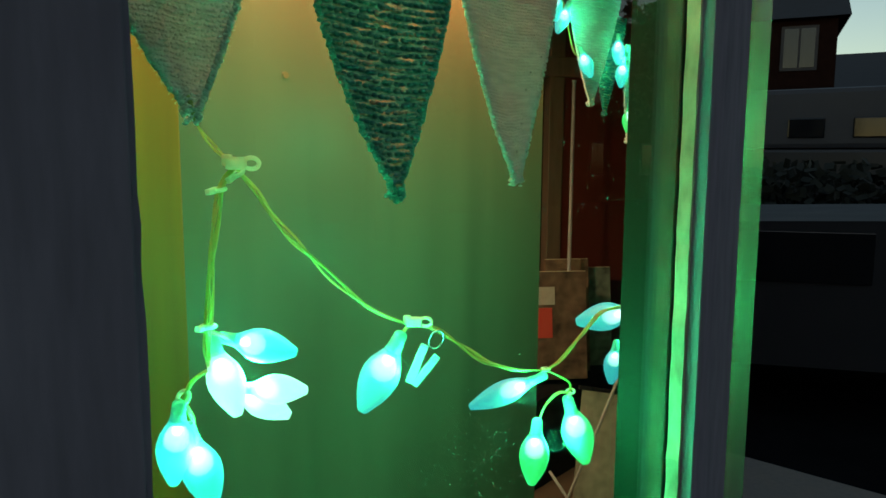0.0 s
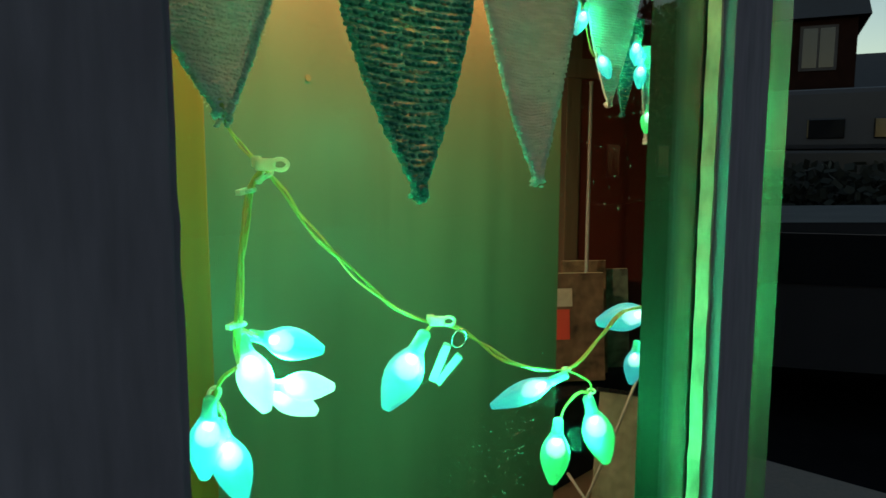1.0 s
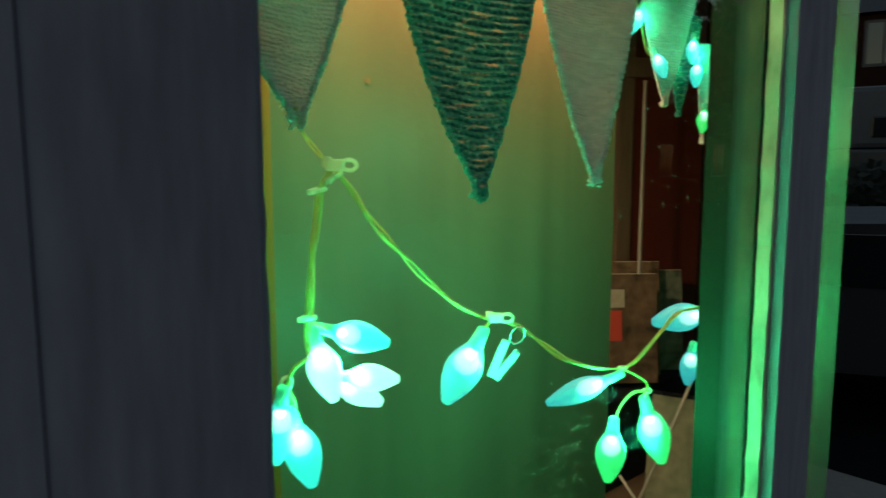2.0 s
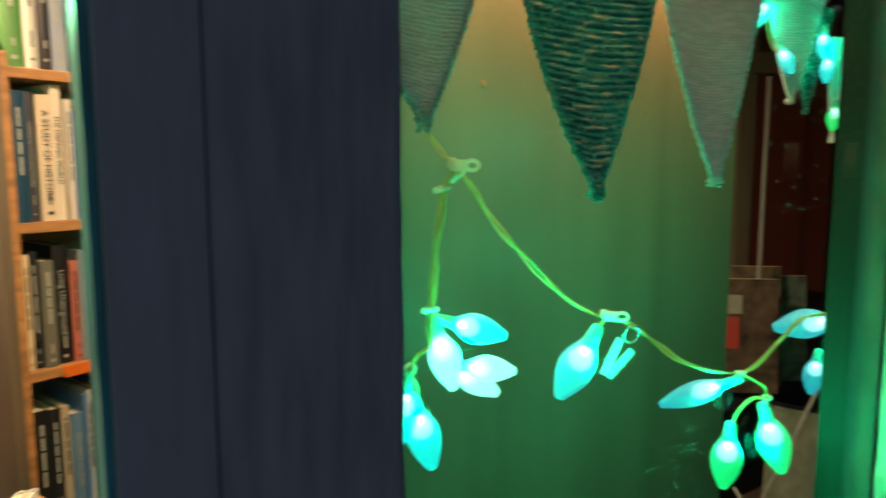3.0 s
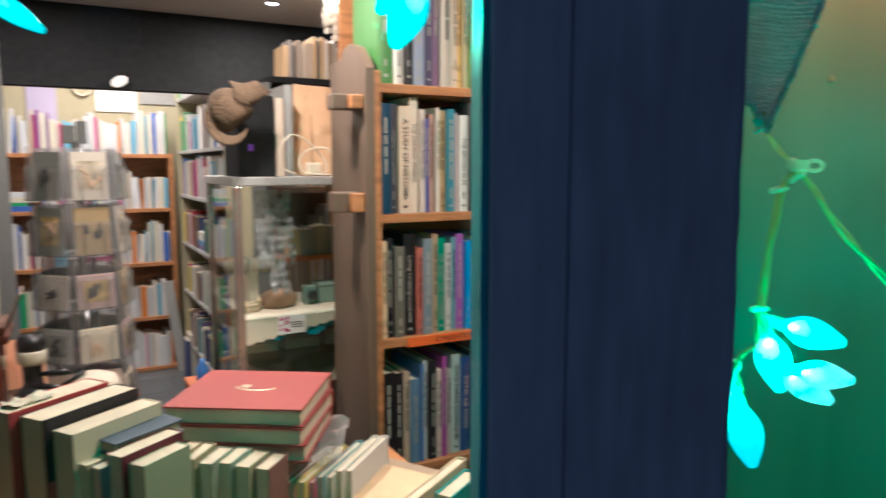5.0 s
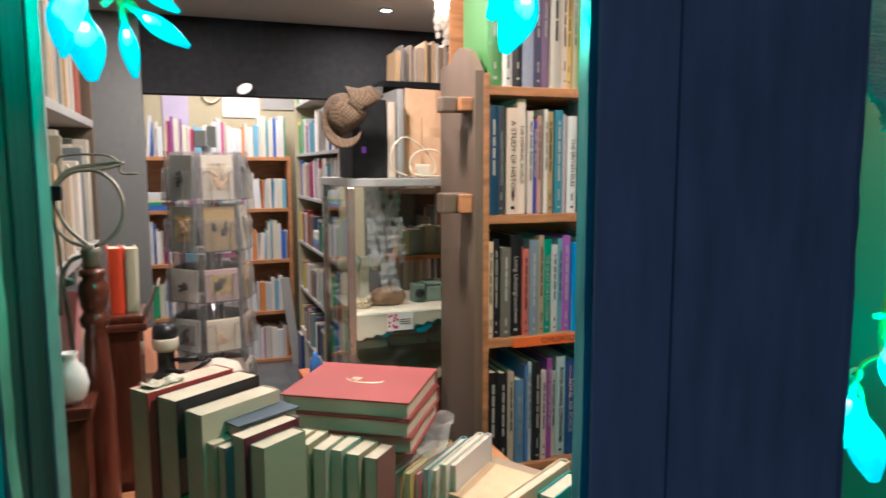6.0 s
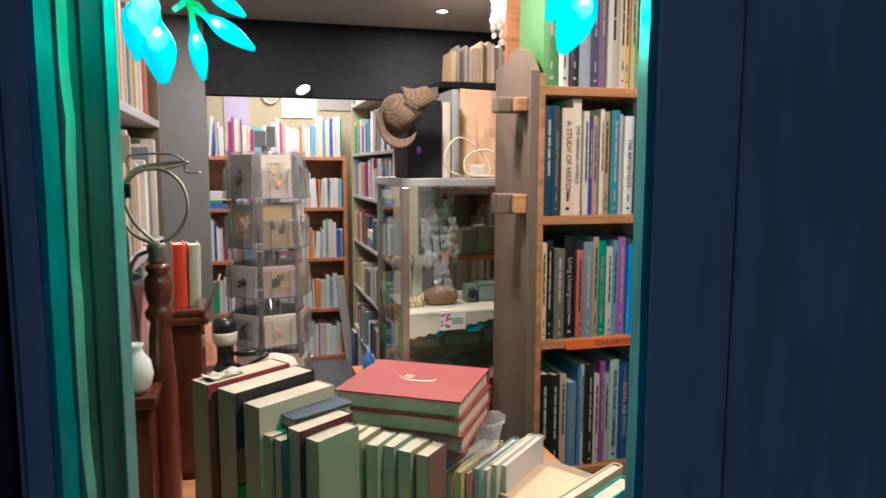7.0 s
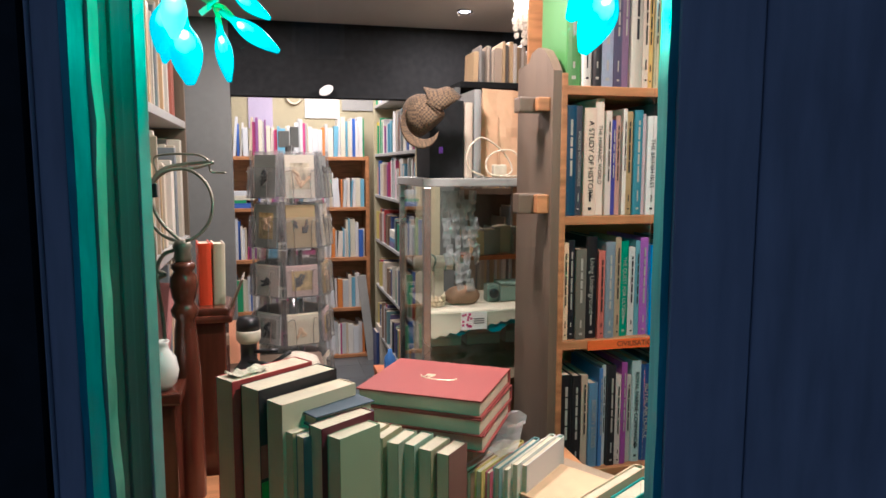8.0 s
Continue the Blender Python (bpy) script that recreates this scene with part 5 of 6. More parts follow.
gl = [part("pane", boxes((0.012, 0.348, -0.003, 0.0, 0.32, 1.288)), CLEAR, cab), part("pane", boxes((-0.003, 0.0, 0.012, 0.318, 0.32, 1.288)), CLEAR, cab)]
for g in gl:
    g.visible_shadow = False
for z in (0.955, 0.845, 0.74):
    part("glass_shelf", boxes((0.0, 0.36, 0.0, 0.33, z - 0.006, z)), CLEAR, cab)
part("plinth", boxes((-0.012, 0.38, -0.012, 0.36, FLOOR, 0.31), bevel=0.003), BROWN, cab)

C2 = C @ pose(0, 0, 0.025)                      # goods on the upper glass shelf
bm = bmesh.new()
n = 24
g = []
for i in range(n + 1):
    x = 0.01 + 0.34 * i / n
    dip = max(0.016, 0.135 - 0.36 * x) + 0.014 * (i % 2)
    g.append([bm.verts.new(q) for q in ((x, 0.30, 0.9325), (x, 0.02, 0.9325), (x, 0.0016, 0.928), (x, 0.0012, 0.93 - dip * 0.5))])
for a, b in zip(g, g[1:]):
    for k in range(3):
        bm.faces.new((a[k], b[k], b[k + 1], a[k + 1]))
tagged(part("lace_cloth", bm, LACE, m=C2), "ivory lace cloth with scalloped edge on the glass shelf", "cloth")
bm = bmesh.new()
g = []
for i in range(n + 1):
    x = 0.02 + 0.34 * i / n
    w = 0.004 * math.sin(i * 1.3)
    g.append([bm.verts.new(q) for q in ((x, 0.0045, 0.929), (x, 0.0045 + w * 0.3, 0.905), (x, 0.005 + w * 0.4, 0.874 + 0.05 * (x - 0.1) + 0.010 * math.sin(i * 0.9)))])
for a, b in zip(g, g[1:]):
    for k in range(2):
        bm.faces.new((a[k], b[k], b[k + 1], a[k + 1]))
tagged(part("blue_cloth", bm, BLUECL, m=C2, smooth=True), "peacock blue shiny cloth hanging from the shelf", "cloth")
tag = thing("price_card", C2 @ pose(0.13, -0.0055, 0.882, 0, 0, 0), "small white card with a pink flower taped to the glass", "card")
part("paper", boxes((-0.036, 0.036, 0, 0.0012, 0, 0.048)), WHITEP, tag)
bm = bmesh.new()
rnd = random.Random(5)
for _ in range(14):
    x, z = rnd.uniform(-0.034, -0.010), rnd.uniform(0.004, 0.044)
    add_box(bm, x, x + 0.006, -0.0006, 0, z - 0.003, z + 0.003)
part("flower_print", bm, solid("pink_ink", (0.55, 0.06, 0.20)), tag)
part("text_lines", boxes(*[(-0.002, 0.028, -0.0005, 0, z, z + 0.002) for z in (0.016, 0.022, 0.028)]), INKD, tag, "unreadable lines of writing")

bm = bmesh.new()
bmesh.ops.create_uvsphere(bm, u_segments=20, v_segments=12, radius=1)
for v in bm.verts:
    v.co = Vector((v.co.x * 0.052, v.co.y * 0.03, max(v.co.z, -0.75) * 0.030))
tagged(part("purse", bm, LEATH, m=C2 @ pose(0.125, 0.10, 0.956), smooth=True), "rounded tan suede purse on the lace cloth", "purse")
bm = bmesh.new()
for k in range(26):
    a = k * 0.5
    bmesh.ops.create_icosphere(bm, subdivisions=1, radius=0.007, matrix=Matrix.Translation((0.04 + 0.026 * math.cos(a), 0.08 + 0.02 * math.sin(a), 0.941 + 0.010 * (k // 12))))
tagged(part("bead_necklace", bm, GOLD, m=C2, smooth=True), "coiled amber and gold bead necklace", "necklace")
camr = thing("old_camera", C2 @ pose(0.205, 0.12, 0.9335), "old sage green folding camera among the curios", "camera")
part("body", boxes((-0.005, 0.03, -0.02, 0.02, 0, 0.05), bevel=0.004), GREENM, camr)
bm = bmesh.new()
lathe(bm, [(0.013, 0), (0.014, 0.012), (0.010, 0.016)], 16, pose(0.012, -0.02, 0.026, 90, 0, 0))
part("lens", bm, BLACKP, camr, smooth=True)
tin = thing("metal_tin", C2 @ pose(0.285, 0.13, 0.9335), "sage green metal tin box in the glass cabinet", "tin")
part("body", boxes((-0.045, 0.05, -0.03, 0.03, 0, 0.045), bevel=0.004), GREENM, tin)
part("lid", boxes((-0.047, 0.052, -0.032, 0.032, 0.0455, 0.056), bevel=0.004), GREENM, tin)
roll = thing("bracelet_roll", C2 @ pose(0.07, 0.16, 0.9335), "cream padded bracelet roll hung with jewellery", "jewellery stand")
part("stem", boxes((-0.014, 0.014, -0.014, 0.014, 0, 0.10), bevel=0.004), CREAMP, roll)
bm = bmesh.new()
lathe(bm, [(0.018, -0.07), (0.021, -0.066), (0.021, 0.066), (0.018, 0.07)], 18, pose(0, 0, 0.11, 0, 90, 0))
part("roll", bm, CREAMP, roll, smooth=True)
bm = bmesh.new()
for x in (-0.04, -0.015, 0.02, 0.045):
    tube(bm, [Vector((x + 0.003 * math.sin(a * 3), 0.0235 * math.cos(a), 0.11 + 0.0235 * math.sin(a))) for a in np.linspace(0, 6.283, 20)], 0.003, 6)
part("bracelet", bm, GREENM, roll, smooth=True)
hang = thing("hanging_jewellery", C @ pose(0.09, 0.05, 0), "bunch of clear plastic bags with jewellery hanging in the cabinet", "jewellery", "hanging bags")
rnd = random.Random(33)
for k in range(44):
    col_, row_ = k % 4, k // 4
    if row_ > 7 and col_ in (0, 3):
        continue
    bm = bmesh.new()
    sheet(bm, 0.023, 0.034, 0.006, k, 5)
    part("plastic_bag", bm, BAGM, hang, m=pose(-0.032 + 0.025 * col_ + 0.002 * row_ + rnd.uniform(-0.003, 0.003), -0.02 + 0.012 * (k % 3), 1.262 - 0.024 * row_, 90 + rnd.uniform(-14, 14), rnd.uniform(-14, 6), rnd.uniform(-35, 35)))
for k, (x, w, h, col) in enumerate(((0.04, 0.09, 0.022, (0.24, 0.36, 0.30)), (0.15, 0.10, 0.03, (0.30, 0.27, 0.22)), (0.26, 0.09, 0.035, (0.28, 0.30, 0.26)))):
    bx = thing("curio_box", C @ pose(x + 0.03, 0.12, 0.8455), "small dark curio box on the lower glass shelf", "box", "curio boxes")
    mt = solid("curio_%d" % k, col)
    part("body", boxes((-w / 2, w / 2, -0.05, 0.05, 0, h), bevel=0.003), mt, bx)
    part("lid", boxes((-w / 2 - 0.002, w / 2 + 0.002, -0.052, 0.052, h + 0.0005, h + 0.012), bevel=0.003), mt, bx)
bm = bmesh.new()
sheet(bm, 0.32, 0.26, 0.035, 9, 16)
tagged(part("dark_fabric", bm, solid("brown_fur", (0.26, 0.19, 0.13), 0.95), m=C @ pose(0.18, 0.14, 0.785, 12, 0, 0), smooth=True), "rumpled dark brown fabric in the bottom of the cabinet", "fabric")
packed_row("cabinet_books", C @ pose(0.20, 0.24, 1.0755), 0.16, 0.11, 0.06, DULLJ, "small old books at the back of the cabinet", 120)
part("rear_shelf", boxes((0.18, 0.38, 0.235, 0.33, 1.062, 1.075)), BATTEN, cab)

# on top of the cabinet
TOPZ = 1.3125
bx = thing("box_file", C @ pose(0.075, 0.10, TOPZ), "tall black box file standing on the cabinet", "box file")
part("case", boxes((-0.055, 0.038, -0.05, 0.12, 0, 0.205), bevel=0.003), DARK, bx)
part("label_dot", boxes((-0.030, -0.019, -0.0512, -0.0502, 0.065, 0.082), bevel=0.0003), solid("violet_dot", (0.16, 0.03, 0.5)), bx, "small violet sticker")
for k, (x, w, h, col) in enumerate(((0.118, 0.022, 0.20, (0.55, 0.46, 0.36)), (0.143, 0.020, 0.235, (0.30, 0.30, 0.29)))):
    make_book(book_meshes(w, 0.15, h, solid("cab_book_%d" % k, col)), C @ pose(x + 0.01, 0.05, TOPZ), "tall pale book standing on the cabinet", "books on the cabinet")


def curved_sheet(name, parent, upper, lower, thick, mat, bulge=0.0):
    """A cloth piece spanned between two smooth edge lines, with thickness."""
    p, q = spline(upper, 6), spline(lower, 6)
    bm = bmesh.new()
    g = []
    for a, b in zip(p, q):
        g.append([bm.verts.new(a.lerp(b, t) + Vector((0, -bulge * math.sin(math.pi * t), 0))) for t in (0, 0.2, 0.4, 0.6, 0.8, 1)])
    for a, b in zip(g, g[1:]):
        for k in range(5):
            bm.faces.new((a[k], b[k], b[k + 1], a[k + 1]))
    ob = part(name, bm, mat, parent, smooth=True)
    ob.modifiers.new("thick", "SOLIDIFY").thickness = thick
    return ob


hat = thing("deerstalker_hat", C @ pose(-0.016, -0.012, TOPZ + 0.150), "brown houndstooth tweed deerstalker hat hung over the box file", "hat")
bm = bmesh.new()
bmesh.ops.create_uvsphere(bm, u_segments=36, v_segments=18, radius=1)
for v in bm.verts:
    seam = 1 - 0.05 * abs(math.cos(3 * math.atan2(v.co.y, v.co.x))) ** 12
    v.co = Vector((v.co.x * 0.053 * seam, v.co.y * 0.050 * seam, max(v.co.z, -0.55) * 0.060))
bmesh.ops.transform(bm, verts=bm.verts, matrix=pose(0.006, 0, 0.006, -14, -38, 0))
part("crown", bm, TWEED, hat, smooth=True)
arc = [math.radians(d) for d in (150, 175, 200, 225, 250, 275, 300, 322)]
curved_sheet("peak", hat, [(0.050 * math.cos(a), -0.030, 0.054 * math.sin(a)) for a in arc],
             [((0.050 + 0.022 * math.sin((a - arc[0]) / (arc[-1] - arc[0]) * math.pi)) * math.cos(a), -0.030 - 0.022 * math.sin((a - arc[0]) / (arc[-1] - arc[0]) * math.pi), (0.054 + 0.026 * math.sin((a - arc[0]) / (arc[-1] - arc[0]) * math.pi)) * math.sin(a)) for a in arc], 0.004, TWEED)
curved_sheet("ear_flap", hat, [(0.004, -0.006, 0.080), (0.035, -0.020, 0.074), (0.066, -0.024, 0.080), (0.104, -0.010, 0.058)], [(0.010, -0.042, 0.040), (0.032, -0.046, 0.026), (0.050, -0.044, 0.022), (0.068, -0.036, 0.034)], 0.005, TWEED, 0.010)
curved_sheet("tape", hat, [(0.004, -0.047, 0.046), (0.020, -0.053, 0.034), (0.040, -0.053, 0.024)], [(0.001, -0.047, 0.042), (0.017, -0.053, 0.029), (0.037, -0.053, 0.019)], 0.003, TWEED)


def paper_bag(m, w, h, d, label):
    bm = bmesh.new()
    add_box(bm, -w / 2, w / 2, -d / 2, d / 2, 0, h)
    bmesh.ops.subdivide_edges(bm, edges=bm.edges, cuts=5, use_grid_fill=True)
    for v in bm.verts:
        f = v.co.z / h
        v.co.y *= 1 - 0.75 * f
        v.co += Vector((0.004 * noise.noise(v.co * 30), 0.006 * noise.noise(v.co * 22 + Vector((5, 0, 0))), 0.003 * noise.noise(v.co * 25)))
    tagged(part("paper_bag", bm, KRAFT, m=m), label, "paper bag", "paper bags")


paper_bag(C @ pose(0.245, 0.14, TOPZ, 0, 3, 0), 0.13, 0.245, 0.05, "large brown kraft paper bag standing on the cabinet")
paper_bag(C @ pose(0.275, 0.09, TOPZ, 0, 0, 4), 0.10, 0.165, 0.03, "smaller kraft paper bag in front of a larger one")
flex = thing("white_flex", C, "loose coil of cream electrical flex with a plug on the cabinet", "cable")
bm = bmesh.new()
tube(bm, spline([(0.16, 0.02, 1.318), (0.12, 0.01, 1.335), (0.108, 0.0, 1.370), (0.125, 0.0, 1.405), (0.155, 0.01, 1.418), (0.20, 0.02, 1.395), (0.235, 0.03, 1.36), (0.24, 0.02, 1.33), (0.21, 0.0, 1.318), (0.17, 0.0, 1.325), (0.165, 0.01, 1.355), (0.19, 0.02, 1.38), (0.24, 0.02, 1.385), (0.27, 0.02, 1.35), (0.26, 0.0, 1.32), (0.20, -0.002, 1.317)]), 0.0024, 7)
part("coil", bm, CABLE, flex, smooth=True)
part("plug", boxes((0.185, 0.222, 0.005, 0.03, 1.314, 1.348), bevel=0.005), CABLE, flex)

# shelf of old books high behind the cabinet
up = thing("wall_shelf", INSIDE @ pose(0.62, 2.25, 0), "high wooden shelf with a row of old books", "shelf")
# top board coloured black to sink into the darkness; the others are brown
part("board", boxes((0.0, 0.5, 0.0, 0.2, 1.60, 1.62), bevel=0.002), DARK, up)
part("end", boxes((-0.02, 0.0, 0.0, 0.2, FLOOR, 1.60), bevel=0.002), GREYW, up)
part("back_panel", boxes((0.0, 0.5, 0.205, 0.215, FLOOR, 1.60)), BROWN, up)
part("board", boxes((0.0, 0.5, 0.0, 0.2, 1.25, 1.27), bevel=0.002), BROWN, up)
part("board", boxes((0.0, 0.5, 0.0, 0.2, 0.90, 0.92), bevel=0.002), BROWN, up)
for i, z in enumerate((1.62, 1.27, 0.92)):
    packed_row("high_shelf_books", INSIDE @ pose(0.665 if i == 0 else 0.625, 2.25, z), 0.44, 0.14 if i == 0 else 0.30, 0.14, DULLJ, "row of old tan books on a high shelf", 130 + i, 0.6)

# crystal drop lamp, downlight rims
chand = thing("crystal_lamp", INSIDE @ pose(0.71, 1.90, 0), "strings of sparkling cut crystal drops hanging from the ceiling", "chandelier")
rnd = random.Random(44)
for k in range(9):
    for j in range(13):
        z = 1.90 - 0.019 * j
        if z < 1.67 + 0.012 * abs(k - 4) + rnd.uniform(0, 0.02):
            continue
        bm = bmesh.new()
        bmesh.ops.create_icosphere(bm, subdivisions=1, radius=0.0085 if j % 4 else 0.012)
        for v in bm.verts:
            v.co.z *= 1.25
        part("crystal_drop", bm, CRYSTAL, chand, m=pose(-0.026 + 0.0065 * k + rnd.uniform(-0.002, 0.002), 0.02 * math.sin(k * 1.7), z, rnd.uniform(0, 40), 0, rnd.uniform(0, 90)))
part("ceiling_rose", boxes((-0.035, 0.035, -0.035, 0.035, 1.905, CEIL - 0.001), bevel=0.006), STEEL, chand)
bm = bmesh.new()
bmesh.ops.create_icosphere(bm, subdivisions=2, radius=0.02, matrix=Matrix.Translation((0, 0.005, 1.80)))
part("lamp_bulb", bm, lamp_face("warm_lamp", (1.0, 0.82, 0.6), 16), chand, "glowing warm bulb", smooth=True)
for u, v, p in SPOTS:
    dl = thing("downlight", INSIDE @ pose(u, v, CEIL), "small round recessed downlight with white rim, of a set partly added out of view", "downlight", "ceiling downlights")
    bm = bmesh.new()
    ring = [Vector((0.026 * math.cos(a), 0.026 * math.sin(a), -0.003)) for a in np.linspace(0, 6.283, 25)]
    tube(bm, ring, 0.004, 6)
    part("rim", bm, PALE, dl, smooth=True)
    bm = bmesh.new()
    lathe(bm, [(0.015, -0.006), (0.018, -0.001)], 20)
    part("lens", bm, lamp_face("spot_lens", (1.0, 0.9, 0.75), 14), dl)

strip_light = thing("strip_light", pose(*STRIP_LAMP), "warm strip lamp fixed over the display back panel", "lamp")
part("housing", boxes((-0.41, 0.41, -0.015, 0.0665, 0.004, 0.034), bevel=0.003), PALE, strip_light)

# back room notices
for nm, u0, u1, z0, z1, mt, lab in (("poster", -0.12, 0.05, 1.62, 1.92, solid("lilac_print", (0.50, 0.45, 0.62)), "pale lilac landscape poster on the back wall"), ("notice", 0.28, 0.53, 1.70, 2.0, WHITEP, "plain white notice sheet on the back wall"), ("notice", 0.55, 0.78, 1.76, 2.0, PALE, "grey notice sheet on the back wall")):
    tagged(part(nm, boxes((u0, u1, 5.29, 5.297, z0, z1)), mt, m=INSIDE), lab, "poster")
bm = bmesh.new()
tube(bm, spline([(0.13, 5.285, 2.0), (0.15, 5.285, 1.84), (0.21, 5.285, 1.80), (0.27, 5.285, 1.86), (0.29, 5.285, 2.0)]), 0.008, 6)
tagged(part("wall_cable", bm, CABLE, m=INSIDE, smooth=True), "cream cable looping down the back wall", "cable")
strip = thing("leaning_board", INSIDE @ pose(0.70, 4.9, FLOOR, -4, -6, 0), "narrow pale board leaning beside the back room shelves", "board")
part("board", boxes((-0.03, 0.03, 0, 0.02, 0, 0.62), bevel=0.002), PALE, strip)
shelf_row(INSIDE @ pose(0.68, 4.55, FLOOR), 0.22, 0.34, 0.2, JACKET, "large book standing on the back room floor", "books on the floor", 150, 5)
stool = thing("wooden_stool", INSIDE @ pose(0.50, 2.75, 0), "small pale wooden stool with a blue bottle on it", "stool")
part("seat", boxes((-0.09, 0.09, -0.09, 0.09, 0.50, 0.52), bevel=0.004), BATTEN, stool)
for x in (-0.075, 0.075):
    for y in (-0.075, 0.075):
        part("leg", boxes((x - 0.012, x + 0.012, y - 0.012, y + 0.012, FLOOR, 0.50)), BATTEN, stool)
bm = bmesh.new()
lathe(bm, [(0.022, 0), (0.024, 0.008), (0.023, 0.06), (0.010, 0.08), (0.009, 0.095)], 18)
tagged(part("bottle", bm, solid("blue_plastic", (0.10, 0.25, 0.65), 0.25), m=INSIDE @ pose(0.46, 2.72, 0.5205), smooth=True), "blue plastic bottle on the pale stool", "bottle")
bm = bmesh.new()
bmesh.ops.create_icosphere(bm, subdivisions=2, radius=0.03)
for v in bm.verts:
    v.co = Vector((v.co.x, v.co.y * 0.15, v.co.z * 0.7 + 0.3 * v.co.x))
tagged(part("paper_bird", bm, WHITEP, m=INSIDE @ pose(0.245, 2.97, 1.655)), "small white paper shape stuck under the black beam", "decoration")

# ---------------------------------------------------------------- goods in the deep display
pole = thing("display_pole", pose(1.93, 1.0, 0.30), "thin pale metal pole in the dark display", "pole")
bm = bmesh.new()
lathe(bm, [(0.03, 0), (0.007, 0.01), (0.006, 1.30), (0.008, 1.31)], 12)
part("tube", bm, PALE, pole, smooth=True)
screen = thing("wooden_screen", pose(2.22, 1.12, 0.30, 0, 0, -30), "dark red and brown timber screen standing in the display", "screen")
part("panel", boxes((-0.10, 0.40, 0, 0.03, 0, 1.9), bevel=0.004), solid("oxblood_paint", (0.12, 0.022, 0.012), 0.5), screen)
part("stile", boxes((-0.16, -0.101, -0.01, 0.04, 0, 1.9), bevel=0.004), BROWN, screen)
part("rail", boxes((-0.60, 0.40, -0.02, 0.05, 1.35, 1.42), bevel=0.004), BROWN, screen)
for k, (x, y, w, h, z, r, col, lab) in enumerate(((1.80, 0.98, 0.26, 0.36, 0.62, -40, (0.07, 0.045, 0.03), "large illustrated book standing in the display"), (1.98, 1.02, 0.16, 0.40, 0.60, -40, (0.10, 0.065, 0.04), "brown patterned book standing in the display"), (2.10, 1.0, 0.16, 0.36, 0.60, -40, (0.10, 0.12, 0.10), "dark framed picture standing in the display"))):
    b = tagged(part("display_book", boxes((-w / 2, w / 2, 0, 0.03, 0, h), bevel=0.002), material("disp_%d" % k, [c * 2.2 for c in col], 0.6, grain=26, vary=0.85, bump=0.2, stain=9), m=pose(x, y, z, -8, 0, r)), lab, "book")
    part("pages", boxes((-w / 2 + 0.004, w / 2 - 0.0005, 0.004, 0.026, h, h + 0.002)), PAGES, b)
    if k == 0:
        part("title_block", boxes((-0.12, 0.02, -0.002, 0, 0.25, 0.31)), INKW, b, "pale title block")
        part("colour_block", boxes((-0.12, 0.01, -0.002, 0, 0.14, 0.24)), solid("coral_print", (0.6, 0.08, 0.06)), b, "coral colour block")
step = thing("display_plinth", pose(2.0, 1.05, 0.30), "dark covered plinth carrying the display books", "plinth")
part("block", boxes((-0.45, 0.45, -0.12, 0.3, 0, 0.298), bevel=0.006), DARK, step)
board = thing("picture_board", pose(1.55, 0.62, 0.36, -18, 8, -46), "pale board with a dark sketch leaning in the display", "picture")
part("board", boxes((-0.10, 0.10, 0, 0.008, 0, 0.34), bevel=0.002), material("sketch_card", (0.26, 0.27, 0.20), 0.7, grain=30, vary=0.5), board)
part("edge", boxes((-0.11, 0.11, -0.004, 0.012, 0.341, 0.352), bevel=0.002), BLACKP, board)
easel = thing("wire_easel", pose(1.45, 0.58, 0.30, 0, 0, -46), "thin wire easel in the window display", "easel")
bm = bmesh.new()
tube(bm, [Vector((-0.16, 0, 0)), Vector((-0.02, 0.01, 0.35)), Vector((0.12, 0.02, 0.72))], 0.004, 6)
tube(bm, [Vector((-0.02, 0, 0)), Vector((-0.08, 0.005, 0.15)), Vector((-0.14, 0.01, 0.24))], 0.004, 6)
part("wire", bm, PALE, easel, smooth=True)

# dried drops on the first pane
rnd = random.Random(9)
bm = bmesh.new()
for _ in range(130):
    x, z = rnd.gauss(0.262, 0.030), rnd.gauss(1.135, 0.030)
    r = rnd.uniform(0.0003, 0.0008)
    bmesh.ops.create_icosphere(bm, subdivisions=1, radius=r, matrix=Matrix.Translation((x, 0.0280, z)) @ Matrix.Diagonal((1, 0.35, 1, 1)))
for _ in range(70):
    x, z = rnd.uniform(0.28, 0.50), rnd.uniform(1.30, 1.42)
    bmesh.ops.create_icosphere(bm, subdivisions=1, radius=rnd.uniform(0.0003, 0.0008), matrix=Matrix.Translation((x, 0.0280, z)) @ Matrix.Diagonal((1, 0.35, 1.6, 1)))
tagged(part("water_drops", bm, clear_plastic("dried_drop", 0.25, (0.8, 0.9, 0.8)), smooth=True), "small dried water drops on the window glass", "drops", kind="stuff")

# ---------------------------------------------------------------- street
structure("ground", boxes((-400, 400, -400, 400, -0.30, -0.17)), TARMAC, "asphalt street, dusk darkness put into its colour", "ground")
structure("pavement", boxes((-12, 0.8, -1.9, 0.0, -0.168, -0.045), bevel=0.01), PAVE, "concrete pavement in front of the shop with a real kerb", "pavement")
structure("roof_slab", boxes((-3.2, 2.45, 0.0, 7.2, 2.91, 3.1)), SLATE, "flat roof over the shop", "roof")


